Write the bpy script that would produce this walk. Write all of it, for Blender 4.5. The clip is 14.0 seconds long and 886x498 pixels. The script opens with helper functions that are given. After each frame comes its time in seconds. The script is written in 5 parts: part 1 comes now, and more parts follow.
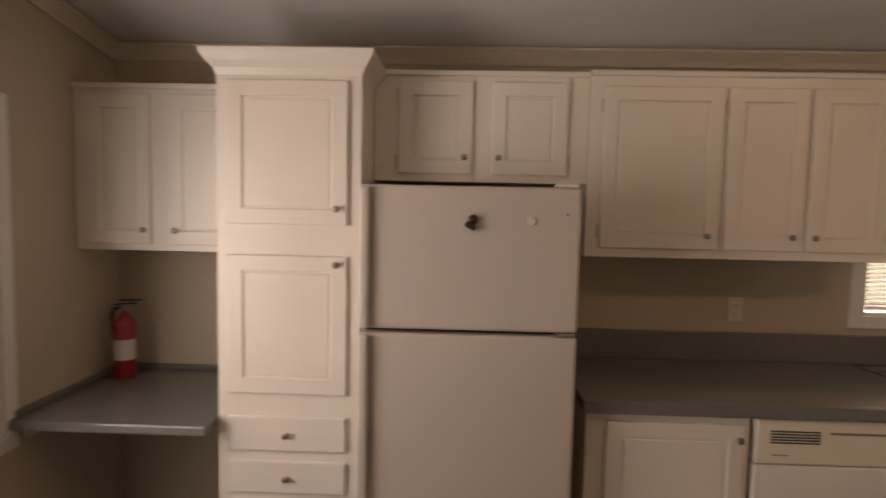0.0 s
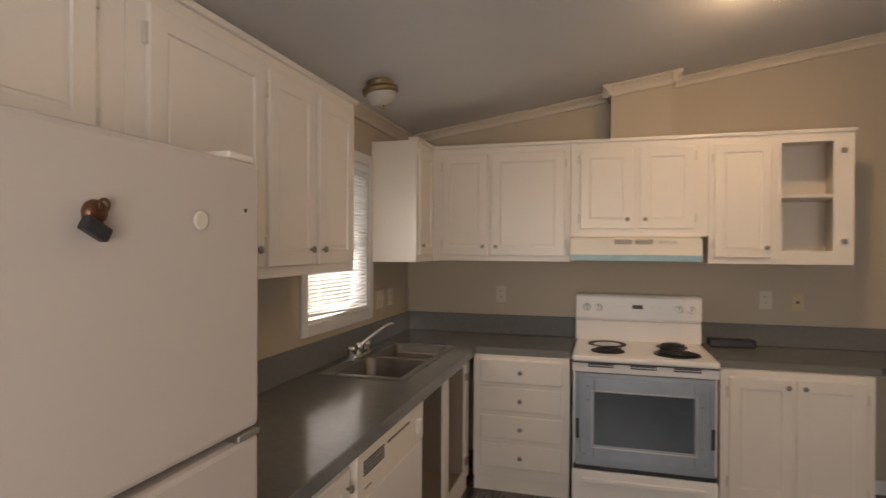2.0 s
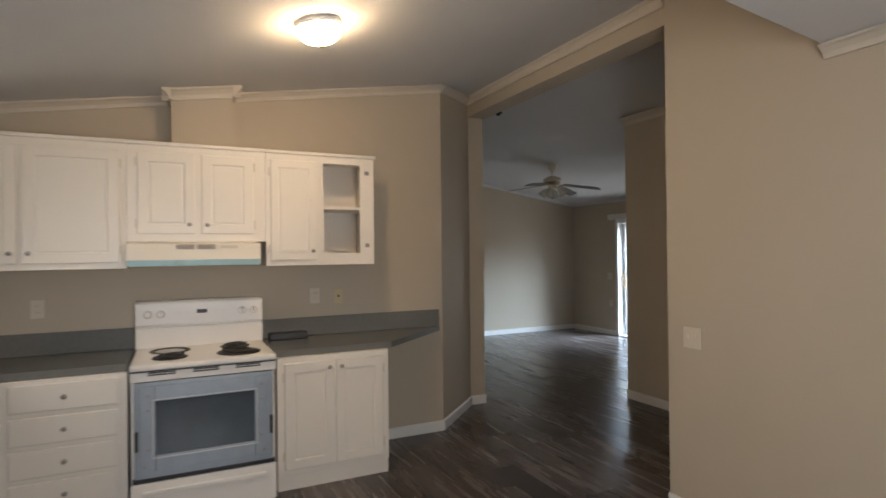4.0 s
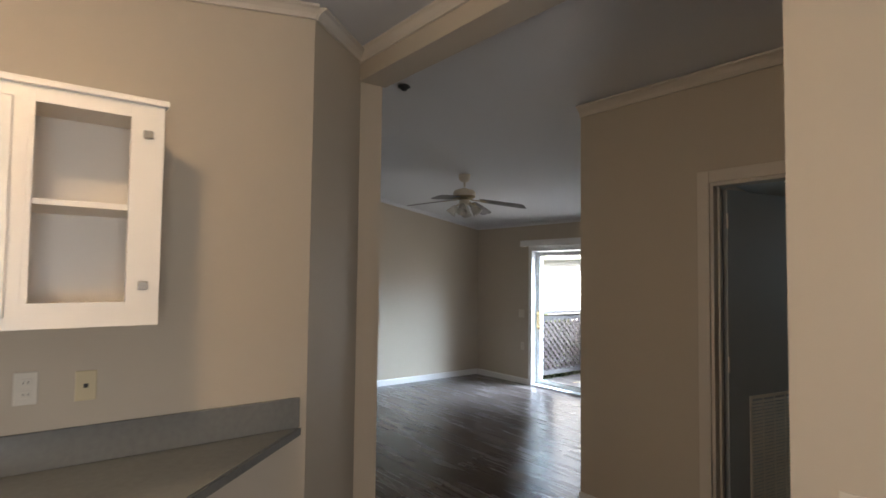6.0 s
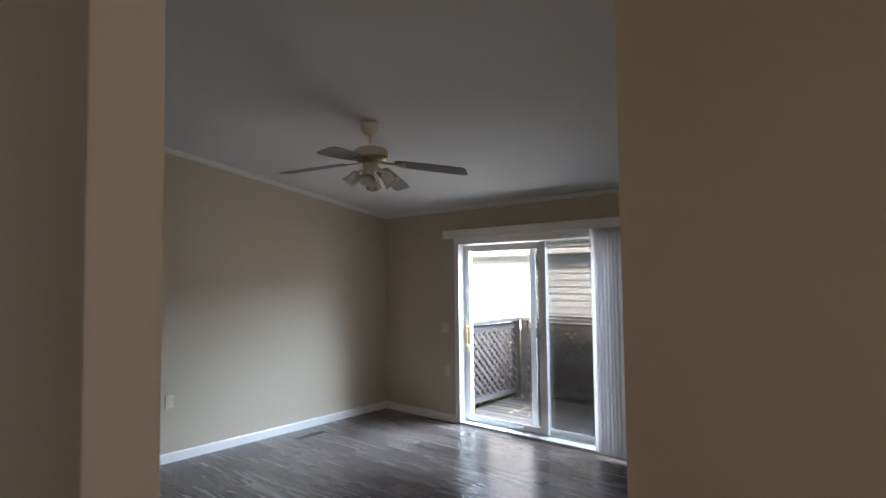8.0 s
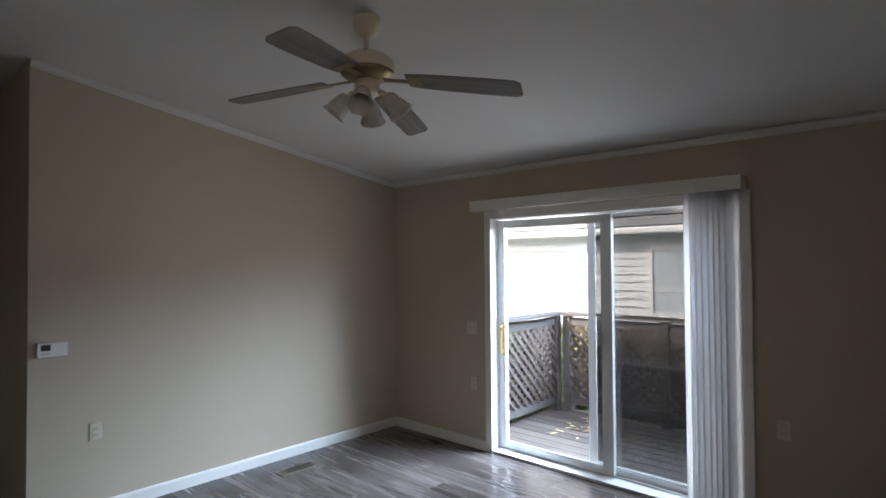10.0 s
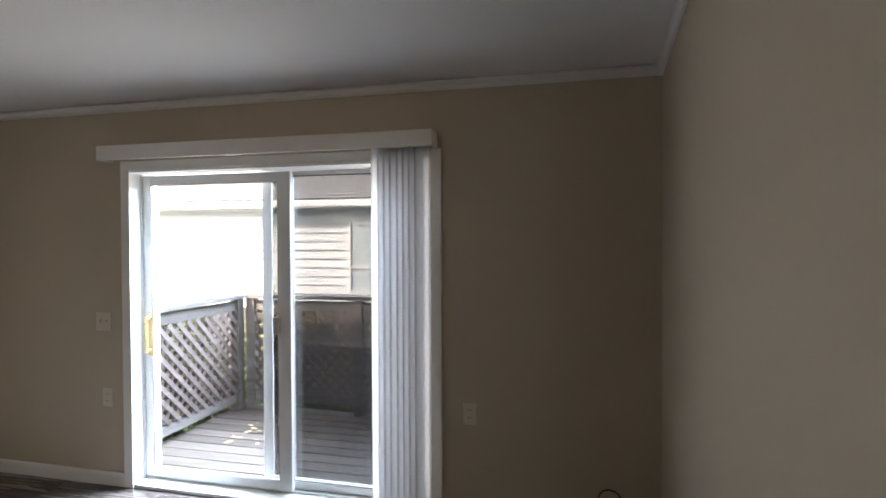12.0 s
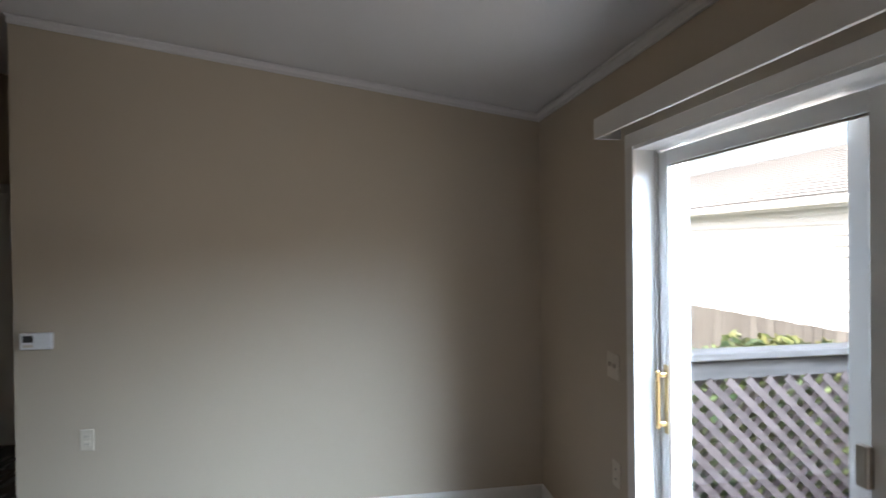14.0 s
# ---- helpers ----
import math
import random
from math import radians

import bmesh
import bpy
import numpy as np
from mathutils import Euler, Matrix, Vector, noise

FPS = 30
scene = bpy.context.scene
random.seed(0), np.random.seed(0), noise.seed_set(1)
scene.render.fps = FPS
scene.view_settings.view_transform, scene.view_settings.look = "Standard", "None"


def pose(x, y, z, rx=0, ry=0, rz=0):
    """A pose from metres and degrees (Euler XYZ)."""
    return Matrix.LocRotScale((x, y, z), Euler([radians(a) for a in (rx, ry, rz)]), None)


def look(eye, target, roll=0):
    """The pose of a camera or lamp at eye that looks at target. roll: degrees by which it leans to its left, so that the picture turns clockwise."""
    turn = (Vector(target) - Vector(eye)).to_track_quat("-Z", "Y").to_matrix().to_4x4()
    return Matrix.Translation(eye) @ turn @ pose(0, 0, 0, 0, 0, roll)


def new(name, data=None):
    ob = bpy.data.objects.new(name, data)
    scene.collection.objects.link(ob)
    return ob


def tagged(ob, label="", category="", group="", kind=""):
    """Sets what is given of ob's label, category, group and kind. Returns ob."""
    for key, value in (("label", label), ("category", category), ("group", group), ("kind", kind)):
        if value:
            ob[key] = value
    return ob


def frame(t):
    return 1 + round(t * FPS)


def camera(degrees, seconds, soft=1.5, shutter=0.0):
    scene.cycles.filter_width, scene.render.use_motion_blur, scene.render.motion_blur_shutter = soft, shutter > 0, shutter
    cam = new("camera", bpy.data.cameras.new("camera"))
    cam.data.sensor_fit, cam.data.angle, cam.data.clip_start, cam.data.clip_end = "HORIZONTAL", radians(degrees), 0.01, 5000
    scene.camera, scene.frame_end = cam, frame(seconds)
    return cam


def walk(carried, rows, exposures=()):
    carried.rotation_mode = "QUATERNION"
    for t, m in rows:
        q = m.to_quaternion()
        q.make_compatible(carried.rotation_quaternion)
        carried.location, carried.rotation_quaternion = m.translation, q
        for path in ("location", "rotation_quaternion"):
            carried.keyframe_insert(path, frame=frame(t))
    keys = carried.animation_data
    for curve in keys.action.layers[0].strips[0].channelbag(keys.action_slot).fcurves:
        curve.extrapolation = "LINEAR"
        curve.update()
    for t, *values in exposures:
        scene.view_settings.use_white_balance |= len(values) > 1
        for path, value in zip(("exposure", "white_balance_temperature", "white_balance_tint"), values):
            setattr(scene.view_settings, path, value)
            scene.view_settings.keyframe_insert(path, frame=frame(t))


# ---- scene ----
cam = camera(77.2, 14.0, soft=1.6, shutter=0.3)

PATH = [
    (0, (0.4, 0.406, 1.598), (0.342, 2.4, 1.453), 1.2),
    (0.5, (0.226, 0.735, 1.568), (0.922, 2.607, 1.466), 1.6),
    (0.6, (0.189, 0.841, 1.536), (1.049, 2.645, 1.458), 1.2),
    (1, (0.076, 1.176, 1.537), (1.382, 2.689, 1.479), 1.3),
    (1.5, (-0.068, 1.479, 1.523), (1.606, 2.573, 1.498), 0.9),
    (2, (-0.137, 1.725, 1.518), (1.789, 2.267, 1.51), 0.3),
    (2.1, (-0.149, 1.748, 1.516), (1.796, 2.215, 1.511), 0.5),
    (2.5, (-0.221, 1.88, 1.545), (1.779, 1.895, 1.531), -0.0),
    (3, (-0.504, 1.939, 1.521), (1.464, 1.587, 1.526), -0.4),
    (3.5, (-0.571, 1.855, 1.546), (1.352, 1.303, 1.545), -0.4),
    (3.6, (-0.561, 1.823, 1.538), (1.337, 1.193, 1.538), -0.5),
    (4, (-0.335, 1.649, 1.507), (1.464, 0.775, 1.517), -0.6),
    (4.2, (-0.161, 1.566, 1.526), (1.586, 0.593, 1.539), -0.5),
    (6.3, (1.643, 0.548, 1.627), (3.174, -0.735, 1.729), 0.2),
    (6.5, (1.813, 0.402, 1.638), (3.297, -0.935, 1.743), -0.3),
    (7, (2.295, 0.050, 1.622), (3.652, -1.415, 1.724), -0.6),
    (7.5, (2.700, -0.235, 1.600), (4.038, -1.718, 1.704), -0.3),
    (8, (3.111, -0.588, 1.63), (4.428, -2.09, 1.726), -0.7),
    (8.2, (3.270, -0.762, 1.625), (4.594, -2.259, 1.724), -0.7),
    (10.3, (4.17, -1.736, 1.622), (5.528, -3.205, 1.655), -0.5),
    (10.5, (4.155, -1.826, 1.602), (5.333, -3.441, 1.647), -0.2),
    (11, (4.139, -1.957, 1.636), (4.875, -3.816, 1.665), -0.1),
    (11.5, (4.206, -2.121, 1.552), (4.643, -4.072, 1.579), 0.2),
    (12, (4.348, -2.452, 1.556), (4.821, -4.395, 1.52), -0.2),
    (12.5, (4.534, -2.832, 1.56), (5.502, -4.581, 1.501), -0.3),
    (13, (4.705, -3.338, 1.603), (6.103, -4.768, 1.542), -0.3),
    (13.5, (4.825, -3.845, 1.583), (6.637, -4.691, 1.568), -0.1),
    (14, (4.925, -4.221, 1.595), (6.901, -4.529, 1.579), -0.7),
]

EXPOSURES = [(0.0, 1.22, 8500, 25), (0.7, 1.36, 8100, 22), (2.0, 1.52, 7400, 17), (4.0, 1.85, 6600, 10), (6.5, 2.25, 6600, 12), (8.0, 2.05, 6600, 13), (10.5, 1.88, 6500, 12), (11.3, 2.22, 6600, 13), (12.0, 2.53, 6800, 13), (12.5, 2.43, 6700, 13), (13.0, 2.05, 6600, 12), (13.5, 1.80, 6600, 12), (14.0, 1.98, 6700, 13)]
walk(cam, [(t, look(eye, target, roll)) for t, eye, target, roll in PATH], EXPOSURES)

# ---- world and sun ----
world = bpy.data.worlds.new("sky")
scene.world = world
world.use_nodes = True
wn = world.node_tree
sky = wn.nodes.new("ShaderNodeTexSky")
sky.sky_type = "NISHITA"
sky.sun_disc = False
sky.sun_elevation = radians(42)
sky.sun_rotation = radians(35)
sky.air_density, sky.dust_density = 1.0, 4.0
wn.links.new(sky.outputs[0], wn.nodes["Background"].inputs[0])
wn.nodes["Background"].inputs[1].default_value = 0.15

sun = new("sun", bpy.data.lights.new("sun", "SUN"))
sun.data.energy, sun.data.angle, sun.data.color = 3.8, radians(1.5), (1.0, 0.95, 0.87)
sun.matrix_world = look((30 * math.sin(radians(35)), 30 * math.cos(radians(35)), 27.0), (0, 0, 0))


def window_light(name, place, target, w, h, power, color=(0.86, 0.93, 1.0)):
    ob = new(name, bpy.data.lights.new(name, "AREA"))
    ob.data.shape, ob.data.size, ob.data.size_y, ob.data.energy, ob.data.color = "RECTANGLE", w, h, power, color
    ob.matrix_world = look(place, target)
    return ob


window_light("sky_light_sliding_door", (5.35, -7.35, 3.05), (7.0, -4.5, 0.5), 3.2, 2.1, 185, (0.57, 0.77, 1.0)).data.spread = radians(88)
window_light("ground_light_sliding_door", (6.08, -5.64, 1.0), (6.5, -2.5, 1.0), 1.85, 1.90, 7.5, (0.98, 0.97, 0.95))
window_light("sky_light_kitchen_window", (2.745, 3.118, 1.57), (2.745, 0, 0.6), 0.55, 0.85, 1.3).data.spread = radians(110)
window_light("sky_light_dining_window", (-1.285, 1.22, 1.31), (3, 1.0, 0.9), 1.38, 1.15, 14.5, (0.94, 0.96, 1.0))
window_light("sky_light_utility_window", (2.41, -5.338, 1.62), (2.41, -2, 0.3), 0.70, 0.82, 1.8, (0.62, 0.82, 1.0))


# ---- materials ----
def srgb(r, g, b):
    return tuple(((c / 255 + 0.055) / 1.055) ** 2.4 if c > 10 else c / 255 / 12.92 for c in (r, g, b))


def paint(name, color, rough=0.5, var=0.08, scale=6.0, bump=0.05, grain=120.0, metal=0.0, spec=0.5, random=0.0):
    """Painted or moulded surface: broad tone drift, fine grain and relief."""
    m = bpy.data.materials.new(name)
    m.use_nodes = True
    nt = m.node_tree
    n, l = nt.nodes, nt.links
    b = n["Principled BSDF"]
    co = n.new("ShaderNodeTexCoord")
    big = n.new("ShaderNodeTexNoise")
    big.inputs["Scale"].default_value, big.inputs["Detail"].default_value = scale, 3
    fine = n.new("ShaderNodeTexNoise")
    fine.inputs["Scale"].default_value, fine.inputs["Detail"].default_value = grain, 4
    l.new(co.outputs["Object"], big.inputs["Vector"])
    l.new(co.outputs["Object"], fine.inputs["Vector"])
    mix = n.new("ShaderNodeMix")
    mix.data_type = "RGBA"
    mix.inputs[6].default_value = (*[c * (1 - var) for c in color], 1)
    mix.inputs[7].default_value = (*[min(1, c * (1 + var)) for c in color], 1)
    add = n.new("ShaderNodeMath")
    add.operation = "MULTIPLY_ADD"
    add.inputs[1].default_value, add.inputs[2].default_value = 0.35, -0.17
    l.new(fine.outputs[0], add.inputs[0])
    tot = n.new("ShaderNodeMath")
    l.new(big.outputs[0], tot.inputs[0])
    l.new(add.outputs[0], tot.inputs[1])
    last = tot
    if random:
        oi = n.new("ShaderNodeObjectInfo")
        rr = n.new("ShaderNodeMath")
        rr.operation = "MULTIPLY_ADD"
        rr.inputs[1].default_value, rr.inputs[2].default_value = random, -random / 2
        l.new(oi.outputs["Random"], rr.inputs[0])
        last = n.new("ShaderNodeMath")
        l.new(tot.outputs[0], last.inputs[0])
        l.new(rr.outputs[0], last.inputs[1])
    l.new(last.outputs[0], mix.inputs[0])
    l.new(mix.outputs[2], b.inputs["Base Color"])
    rr2 = n.new("ShaderNodeMath")
    rr2.operation = "MULTIPLY_ADD"
    rr2.inputs[1].default_value, rr2.inputs[2].default_value = 0.16, rough - 0.08
    l.new(big.outputs[0], rr2.inputs[0])
    l.new(rr2.outputs[0], b.inputs["Roughness"])
    b.inputs["Metallic"].default_value = metal
    b.inputs["Specular IOR Level"].default_value = spec
    if bump:
        bp = n.new("ShaderNodeBump")
        bp.inputs["Strength"].default_value, bp.inputs["Distance"].default_value = bump, 0.004
        l.new(fine.outputs[0], bp.inputs["Height"])
        l.new(bp.outputs[0], b.inputs["Normal"])
    return m


def wood(name, dark, light, rough=0.35, along="x", random=0.5, stretch=14.0, scale=2.2, bump=0.08, span=(0.25, 0.78), detail=8, twist=0.6):
    """Wood with grain along one axis; every board its own tone and offset."""
    m = bpy.data.materials.new(name)
    m.use_nodes = True
    n, l = m.node_tree.nodes, m.node_tree.links
    b = n["Principled BSDF"]
    co = n.new("ShaderNodeTexCoord")
    mp = n.new("ShaderNodeMapping")
    mp.inputs["Scale"].default_value = {"x": (1, stretch, stretch), "y": (stretch, 1, stretch), "z": (stretch, stretch, 1)}[along]
    oi = n.new("ShaderNodeObjectInfo")
    off = n.new("ShaderNodeVectorMath")
    off.operation = "MULTIPLY_ADD"
    off.inputs[1].default_value = (37.0, 53.0, 11.0)
    l.new(oi.outputs["Random"], off.inputs[0])
    l.new(co.outputs["Object"], off.inputs[2])
    l.new(off.outputs[0], mp.inputs["Vector"])
    g = n.new("ShaderNodeTexNoise")
    g.inputs["Scale"].default_value, g.inputs["Detail"].default_value, g.inputs["Distortion"].default_value = scale, detail, twist
    l.new(mp.outputs[0], g.inputs["Vector"])
    rr = n.new("ShaderNodeMath")
    rr.operation = "MULTIPLY_ADD"
    rr.inputs[1].default_value, rr.inputs[2].default_value = random, -random / 2
    l.new(oi.outputs["Random"], rr.inputs[0])
    s = n.new("ShaderNodeMath")
    l.new(g.outputs[0], s.inputs[0])
    l.new(rr.outputs[0], s.inputs[1])
    ramp = n.new("ShaderNodeValToRGB")
    ramp.color_ramp.elements[0].position, ramp.color_ramp.elements[1].position = span
    ramp.color_ramp.elements[0].color, ramp.color_ramp.elements[1].color = (*dark, 1), (*light, 1)
    l.new(s.outputs[0], ramp.inputs[0])
    l.new(ramp.outputs[0], b.inputs["Base Color"])
    r2 = n.new("ShaderNodeMath")
    r2.operation = "MULTIPLY_ADD"
    r2.inputs[1].default_value, r2.inputs[2].default_value = 0.25, rough - 0.12
    l.new(g.outputs[0], r2.inputs[0])
    l.new(r2.outputs[0], b.inputs["Roughness"])
    bp = n.new("ShaderNodeBump")
    bp.inputs["Strength"].default_value, bp.inputs["Distance"].default_value = bump, 0.003
    l.new(g.outputs[0], bp.inputs["Height"])
    l.new(bp.outputs[0], b.inputs["Normal"])
    return m


def plain(name, color, rough=0.4, metal=0.0):
    return paint(name, color, rough, var=0.05, bump=0.02, metal=metal)


def glow(name, color, strength):
    m = bpy.data.materials.new(name)
    m.use_nodes = True
    b = m.node_tree.nodes["Principled BSDF"]
    b.inputs["Base Color"].default_value = (0.9, 0.88, 0.82, 1)
    b.inputs["Emission Color"].default_value = (*color, 1)
    b.inputs["Emission Strength"].default_value = strength
    return m


def glass(name, tint=(1, 1, 1), through_share=0.93, rough=0.02):
    """Thin window glass: mostly clear, with a mirror share that grows at grazing angles."""
    m = bpy.data.materials.new(name)
    m.use_nodes = True
    n, l = m.node_tree.nodes, m.node_tree.links
    n.remove(n["Principled BSDF"])
    t, g, mix, lw = n.new("ShaderNodeBsdfTransparent"), n.new("ShaderNodeBsdfGlossy"), n.new("ShaderNodeMixShader"), n.new("ShaderNodeLayerWeight")
    t.inputs[0].default_value = (*[c * through_share for c in tint], 1)
    g.inputs["Roughness"].default_value = rough
    lw.inputs["Blend"].default_value = 0.5
    pw, ad = n.new("ShaderNodeMath"), n.new("ShaderNodeMath")
    pw.operation, pw.inputs[1].default_value = "POWER", 4.0
    ad.operation, ad.inputs[1].default_value, ad.inputs[2].default_value = "MULTIPLY_ADD", 0.7, 0.03
    l.new(lw.outputs["Facing"], pw.inputs[0])
    l.new(pw.outputs[0], ad.inputs[0])
    l.new(ad.outputs[0], mix.inputs[0])
    l.new(t.outputs[0], mix.inputs[1])
    l.new(g.outputs[0], mix.inputs[2])
    l.new(mix.outputs[0], n["Material Output"].inputs[0])
    return m


def screen_cloth(name, open_share, color):
    m = bpy.data.materials.new(name)
    m.use_nodes = True
    n, l = m.node_tree.nodes, m.node_tree.links
    n.remove(n["Principled BSDF"])
    t, d, mix = n.new("ShaderNodeBsdfTransparent"), n.new("ShaderNodeBsdfDiffuse"), n.new("ShaderNodeMixShader")
    d.inputs[0].default_value = (*color, 1)
    mix.inputs[0].default_value = 1 - open_share
    l.new(t.outputs[0], mix.inputs[1])
    l.new(d.outputs[0], mix.inputs[2])
    l.new(mix.outputs[0], n["Material Output"].inputs[0])
    return m


def leaf_mat(name, a, b_):
    m = paint(name, a, 0.5, var=0.3, scale=3, bump=0.0)
    n, l = m.node_tree.nodes, m.node_tree.links
    g = n.new("ShaderNodeNewGeometry")
    mix = n.new("ShaderNodeMix")
    mix.data_type = "RGBA"
    mix.inputs[6].default_value, mix.inputs[7].default_value = (*a, 1), (*b_, 1)
    l.new(g.outputs["Random Per Island"], mix.inputs[0])
    l.new(mix.outputs[2], n["Principled BSDF"].inputs["Base Color"])
    return m


M_WALL = paint("taupe_wall_paint", (0.487, 0.414, 0.318), 0.62, var=0.04, scale=1.3, bump=0.10, grain=220)
M_CEIL = paint("white_ceiling_texture", (0.68, 0.668, 0.66), 0.85, var=0.04, scale=1.1, bump=0.35, grain=90)
M_CROWN = paint("cream_crown_paint", (0.60, 0.53, 0.44), 0.5, var=0.04)
M_TRIM = paint("white_trim_paint", (0.74, 0.72, 0.69), 0.42, var=0.05, scale=3)
M_CAB = paint("offwhite_cabinet_paint", (0.77, 0.71, 0.63), 0.36, var=0.035, scale=2.5, bump=0.04, grain=60)
M_INSIDE = paint("cabinet_inside", (0.24, 0.18, 0.135), 0.6, var=0.08)
M_COUNTER = paint("grey_laminate", (0.165, 0.165, 0.155), 0.11, var=0.14, scale=40, bump=0.015, grain=400)
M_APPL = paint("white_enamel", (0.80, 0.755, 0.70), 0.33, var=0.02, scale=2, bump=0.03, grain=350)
# white enamel set darker, standing for the weaker light on the fridge
M_FRIDGE = paint("textured_dimmed_enamel", (0.53, 0.465, 0.405), 0.38, var=0.03, scale=2, bump=0.09, grain=420)
M_BISQ = paint("bisque_enamel", (0.78, 0.71, 0.60), 0.35, var=0.03)
# darker than the rim's steel: the shade down in the bowls is in the colour
M_SINK = paint("shaded_bowl_steel", (0.23, 0.215, 0.20), 0.34, var=0.12, scale=9, metal=1.0)
M_STEEL = paint("brushed_steel", (0.55, 0.53, 0.50), 0.3, var=0.08, scale=9, metal=1.0)
M_CHROME = paint("chrome", (0.80, 0.79, 0.77), 0.12, var=0.03, metal=1.0)
M_PEWTER = paint("antique_pewter", (0.34, 0.31, 0.27), 0.4, var=0.15, metal=1.0)
M_BRASS = paint("brass", (0.52, 0.39, 0.20), 0.3, var=0.1, metal=1.0)
# darker, rougher copy of the brass for the unlit lamp and the fan
M_DARKBRASS = paint("dark_dull_brass", (0.34, 0.27, 0.16), 0.48, var=0.2, metal=1.0)
M_BLACK = paint("black_plastic", (0.02, 0.02, 0.022), 0.4, var=0.2)
M_COIL = paint("burnt_black_coil", (0.018, 0.016, 0.015), 0.55, var=0.3)
M_DARK = paint("dark_gap", (0.035, 0.032, 0.03), 0.7)
M_OVEN = paint("oven_inner_steel", (0.30, 0.335, 0.37), 0.38, var=0.18, scale=9, metal=0.55)
M_OVENGLASS = paint("oven_inner_glass", (0.055, 0.07, 0.085), 0.16, var=0.25, scale=6)
M_FILM = paint("blue_protective_film", (0.45, 0.66, 0.70), 0.3, var=0.15, scale=14)
M_PLATE = paint("ivory_plate", (0.62, 0.56, 0.46), 0.4)
M_YELLOW = paint("yellowed_plate", (0.58, 0.48, 0.29), 0.45)
M_RUST = paint("brown_metal", (0.13, 0.055, 0.03), 0.35, var=0.25, scale=60, metal=0.6)
M_RED = paint("red_enamel", (0.33, 0.018, 0.028), 0.3)
M_PAPER = paint("paper_label", (0.62, 0.56, 0.50), 0.6, var=0.12, scale=60)
M_PLANK = wood("dark_vinyl_plank", (0.028, 0.0195, 0.017), (0.142, 0.115, 0.104), 0.25, "x", random=0.30, scale=1.3, stretch=13, bump=0.02, span=(0.20, 0.86), detail=5, twist=0.2)
M_SUBFLOOR = paint("plank_joint", (0.012, 0.01, 0.009), 0.7)
M_FRAME = paint("white_vinyl_frame", (0.76, 0.76, 0.75), 0.4, var=0.03)
M_GLASS = glass("window_glass")
M_SCREEN = screen_cloth("insect_screen", 0.42, (0.03, 0.032, 0.035))
M_VANE = paint("white_fabric_vane", (0.70, 0.72, 0.75), 0.7, var=0.03)
nt_ = M_VANE.node_tree
tr_, mx_ = nt_.nodes.new("ShaderNodeBsdfTranslucent"), nt_.nodes.new("ShaderNodeMixShader")
tr_.inputs[0].default_value = (0.76, 0.76, 0.77, 1)
mx_.inputs[0].default_value = 0.8
nt_.links.new(nt_.nodes["Principled BSDF"].outputs[0], mx_.inputs[1])
nt_.links.new(tr_.outputs[0], mx_.inputs[2])
nt_.links.new(mx_.outputs[0], nt_.nodes["Material Output"].inputs[0])
M_SLAT = paint("white_blind_slat", (0.80, 0.80, 0.80), 0.45, var=0.02)
M_FANBODY = paint("cream_fan_enamel", (0.60, 0.53, 0.42), 0.4)
M_BLADE = wood("grey_fan_blade", (0.13, 0.115, 0.105), (0.27, 0.25, 0.235), 0.55, "x", random=0.1)
M_FROST = paint("frosted_shade", (0.55, 0.52, 0.47), 0.25)
M_LAMP = glow("lit_lamp_glass", (1.0, 0.72, 0.44), 25.0)
M_UDOOR = paint("grey_door_paint", (0.34, 0.35, 0.345), 0.46, var=0.02, scale=1.2, spec=0.35)
M_DECK = wood("weathered_deck_wood", (0.055, 0.040, 0.033), (0.145, 0.11, 0.09), 0.75, "x", random=0.4)
M_RAIL = wood("weathered_rail_wood", (0.055, 0.045, 0.04), (0.14, 0.12, 0.11), 0.75, "x", random=0.3)
M_SIDING = paint("white_vinyl_siding", (0.63, 0.65, 0.665), 0.5, var=0.03)
M_SHINGLE = paint("grey_shingle", (0.34, 0.34, 0.345), 0.9, var=0.15, scale=14, grain=60, bump=0.3)
M_LATH = wood("reddish_lattice_wood", (0.055, 0.036, 0.031), (0.13, 0.09, 0.08), 0.75, "x", random=0.3)
M_FENCE = wood("grey_fence_wood", (0.075, 0.072, 0.07), (0.17, 0.165, 0.16), 0.8, "z", random=0.3)
M_GRASS = paint("lawn", (0.065, 0.075, 0.038), 0.9, var=0.4, scale=5, bump=0.5)
M_LEAF = leaf_mat("shrub_leaf", (0.045, 0.085, 0.018), (0.24, 0.24, 0.07))
M_LEAFRED = leaf_mat("reddish_leaf", (0.09, 0.04, 0.028), (0.18, 0.13, 0.075))
M_BARK = paint("bark", (0.09, 0.065, 0.045), 0.9, var=0.3, scale=20, bump=0.5)
M_PIPE = paint("white_pvc", (0.6, 0.58, 0.55), 0.4)
M_WINDARK = paint("neighbour_window_glass", (0.44, 0.49, 0.52), 0.15)


# ---- helpers ----
def part(name, bm, material, parent=None, label="", smooth=False):
    me = bpy.data.meshes.new(name)
    bmesh.ops.recalc_face_normals(bm, faces=bm.faces)
    bm.to_mesh(me)
    bm.free()
    me.materials.append(material)
    if smooth:
        for p in me.polygons:
            p.use_smooth = True
    ob = new(name, me)
    ob.parent = parent
    if label:
        ob["label"] = label
    return ob


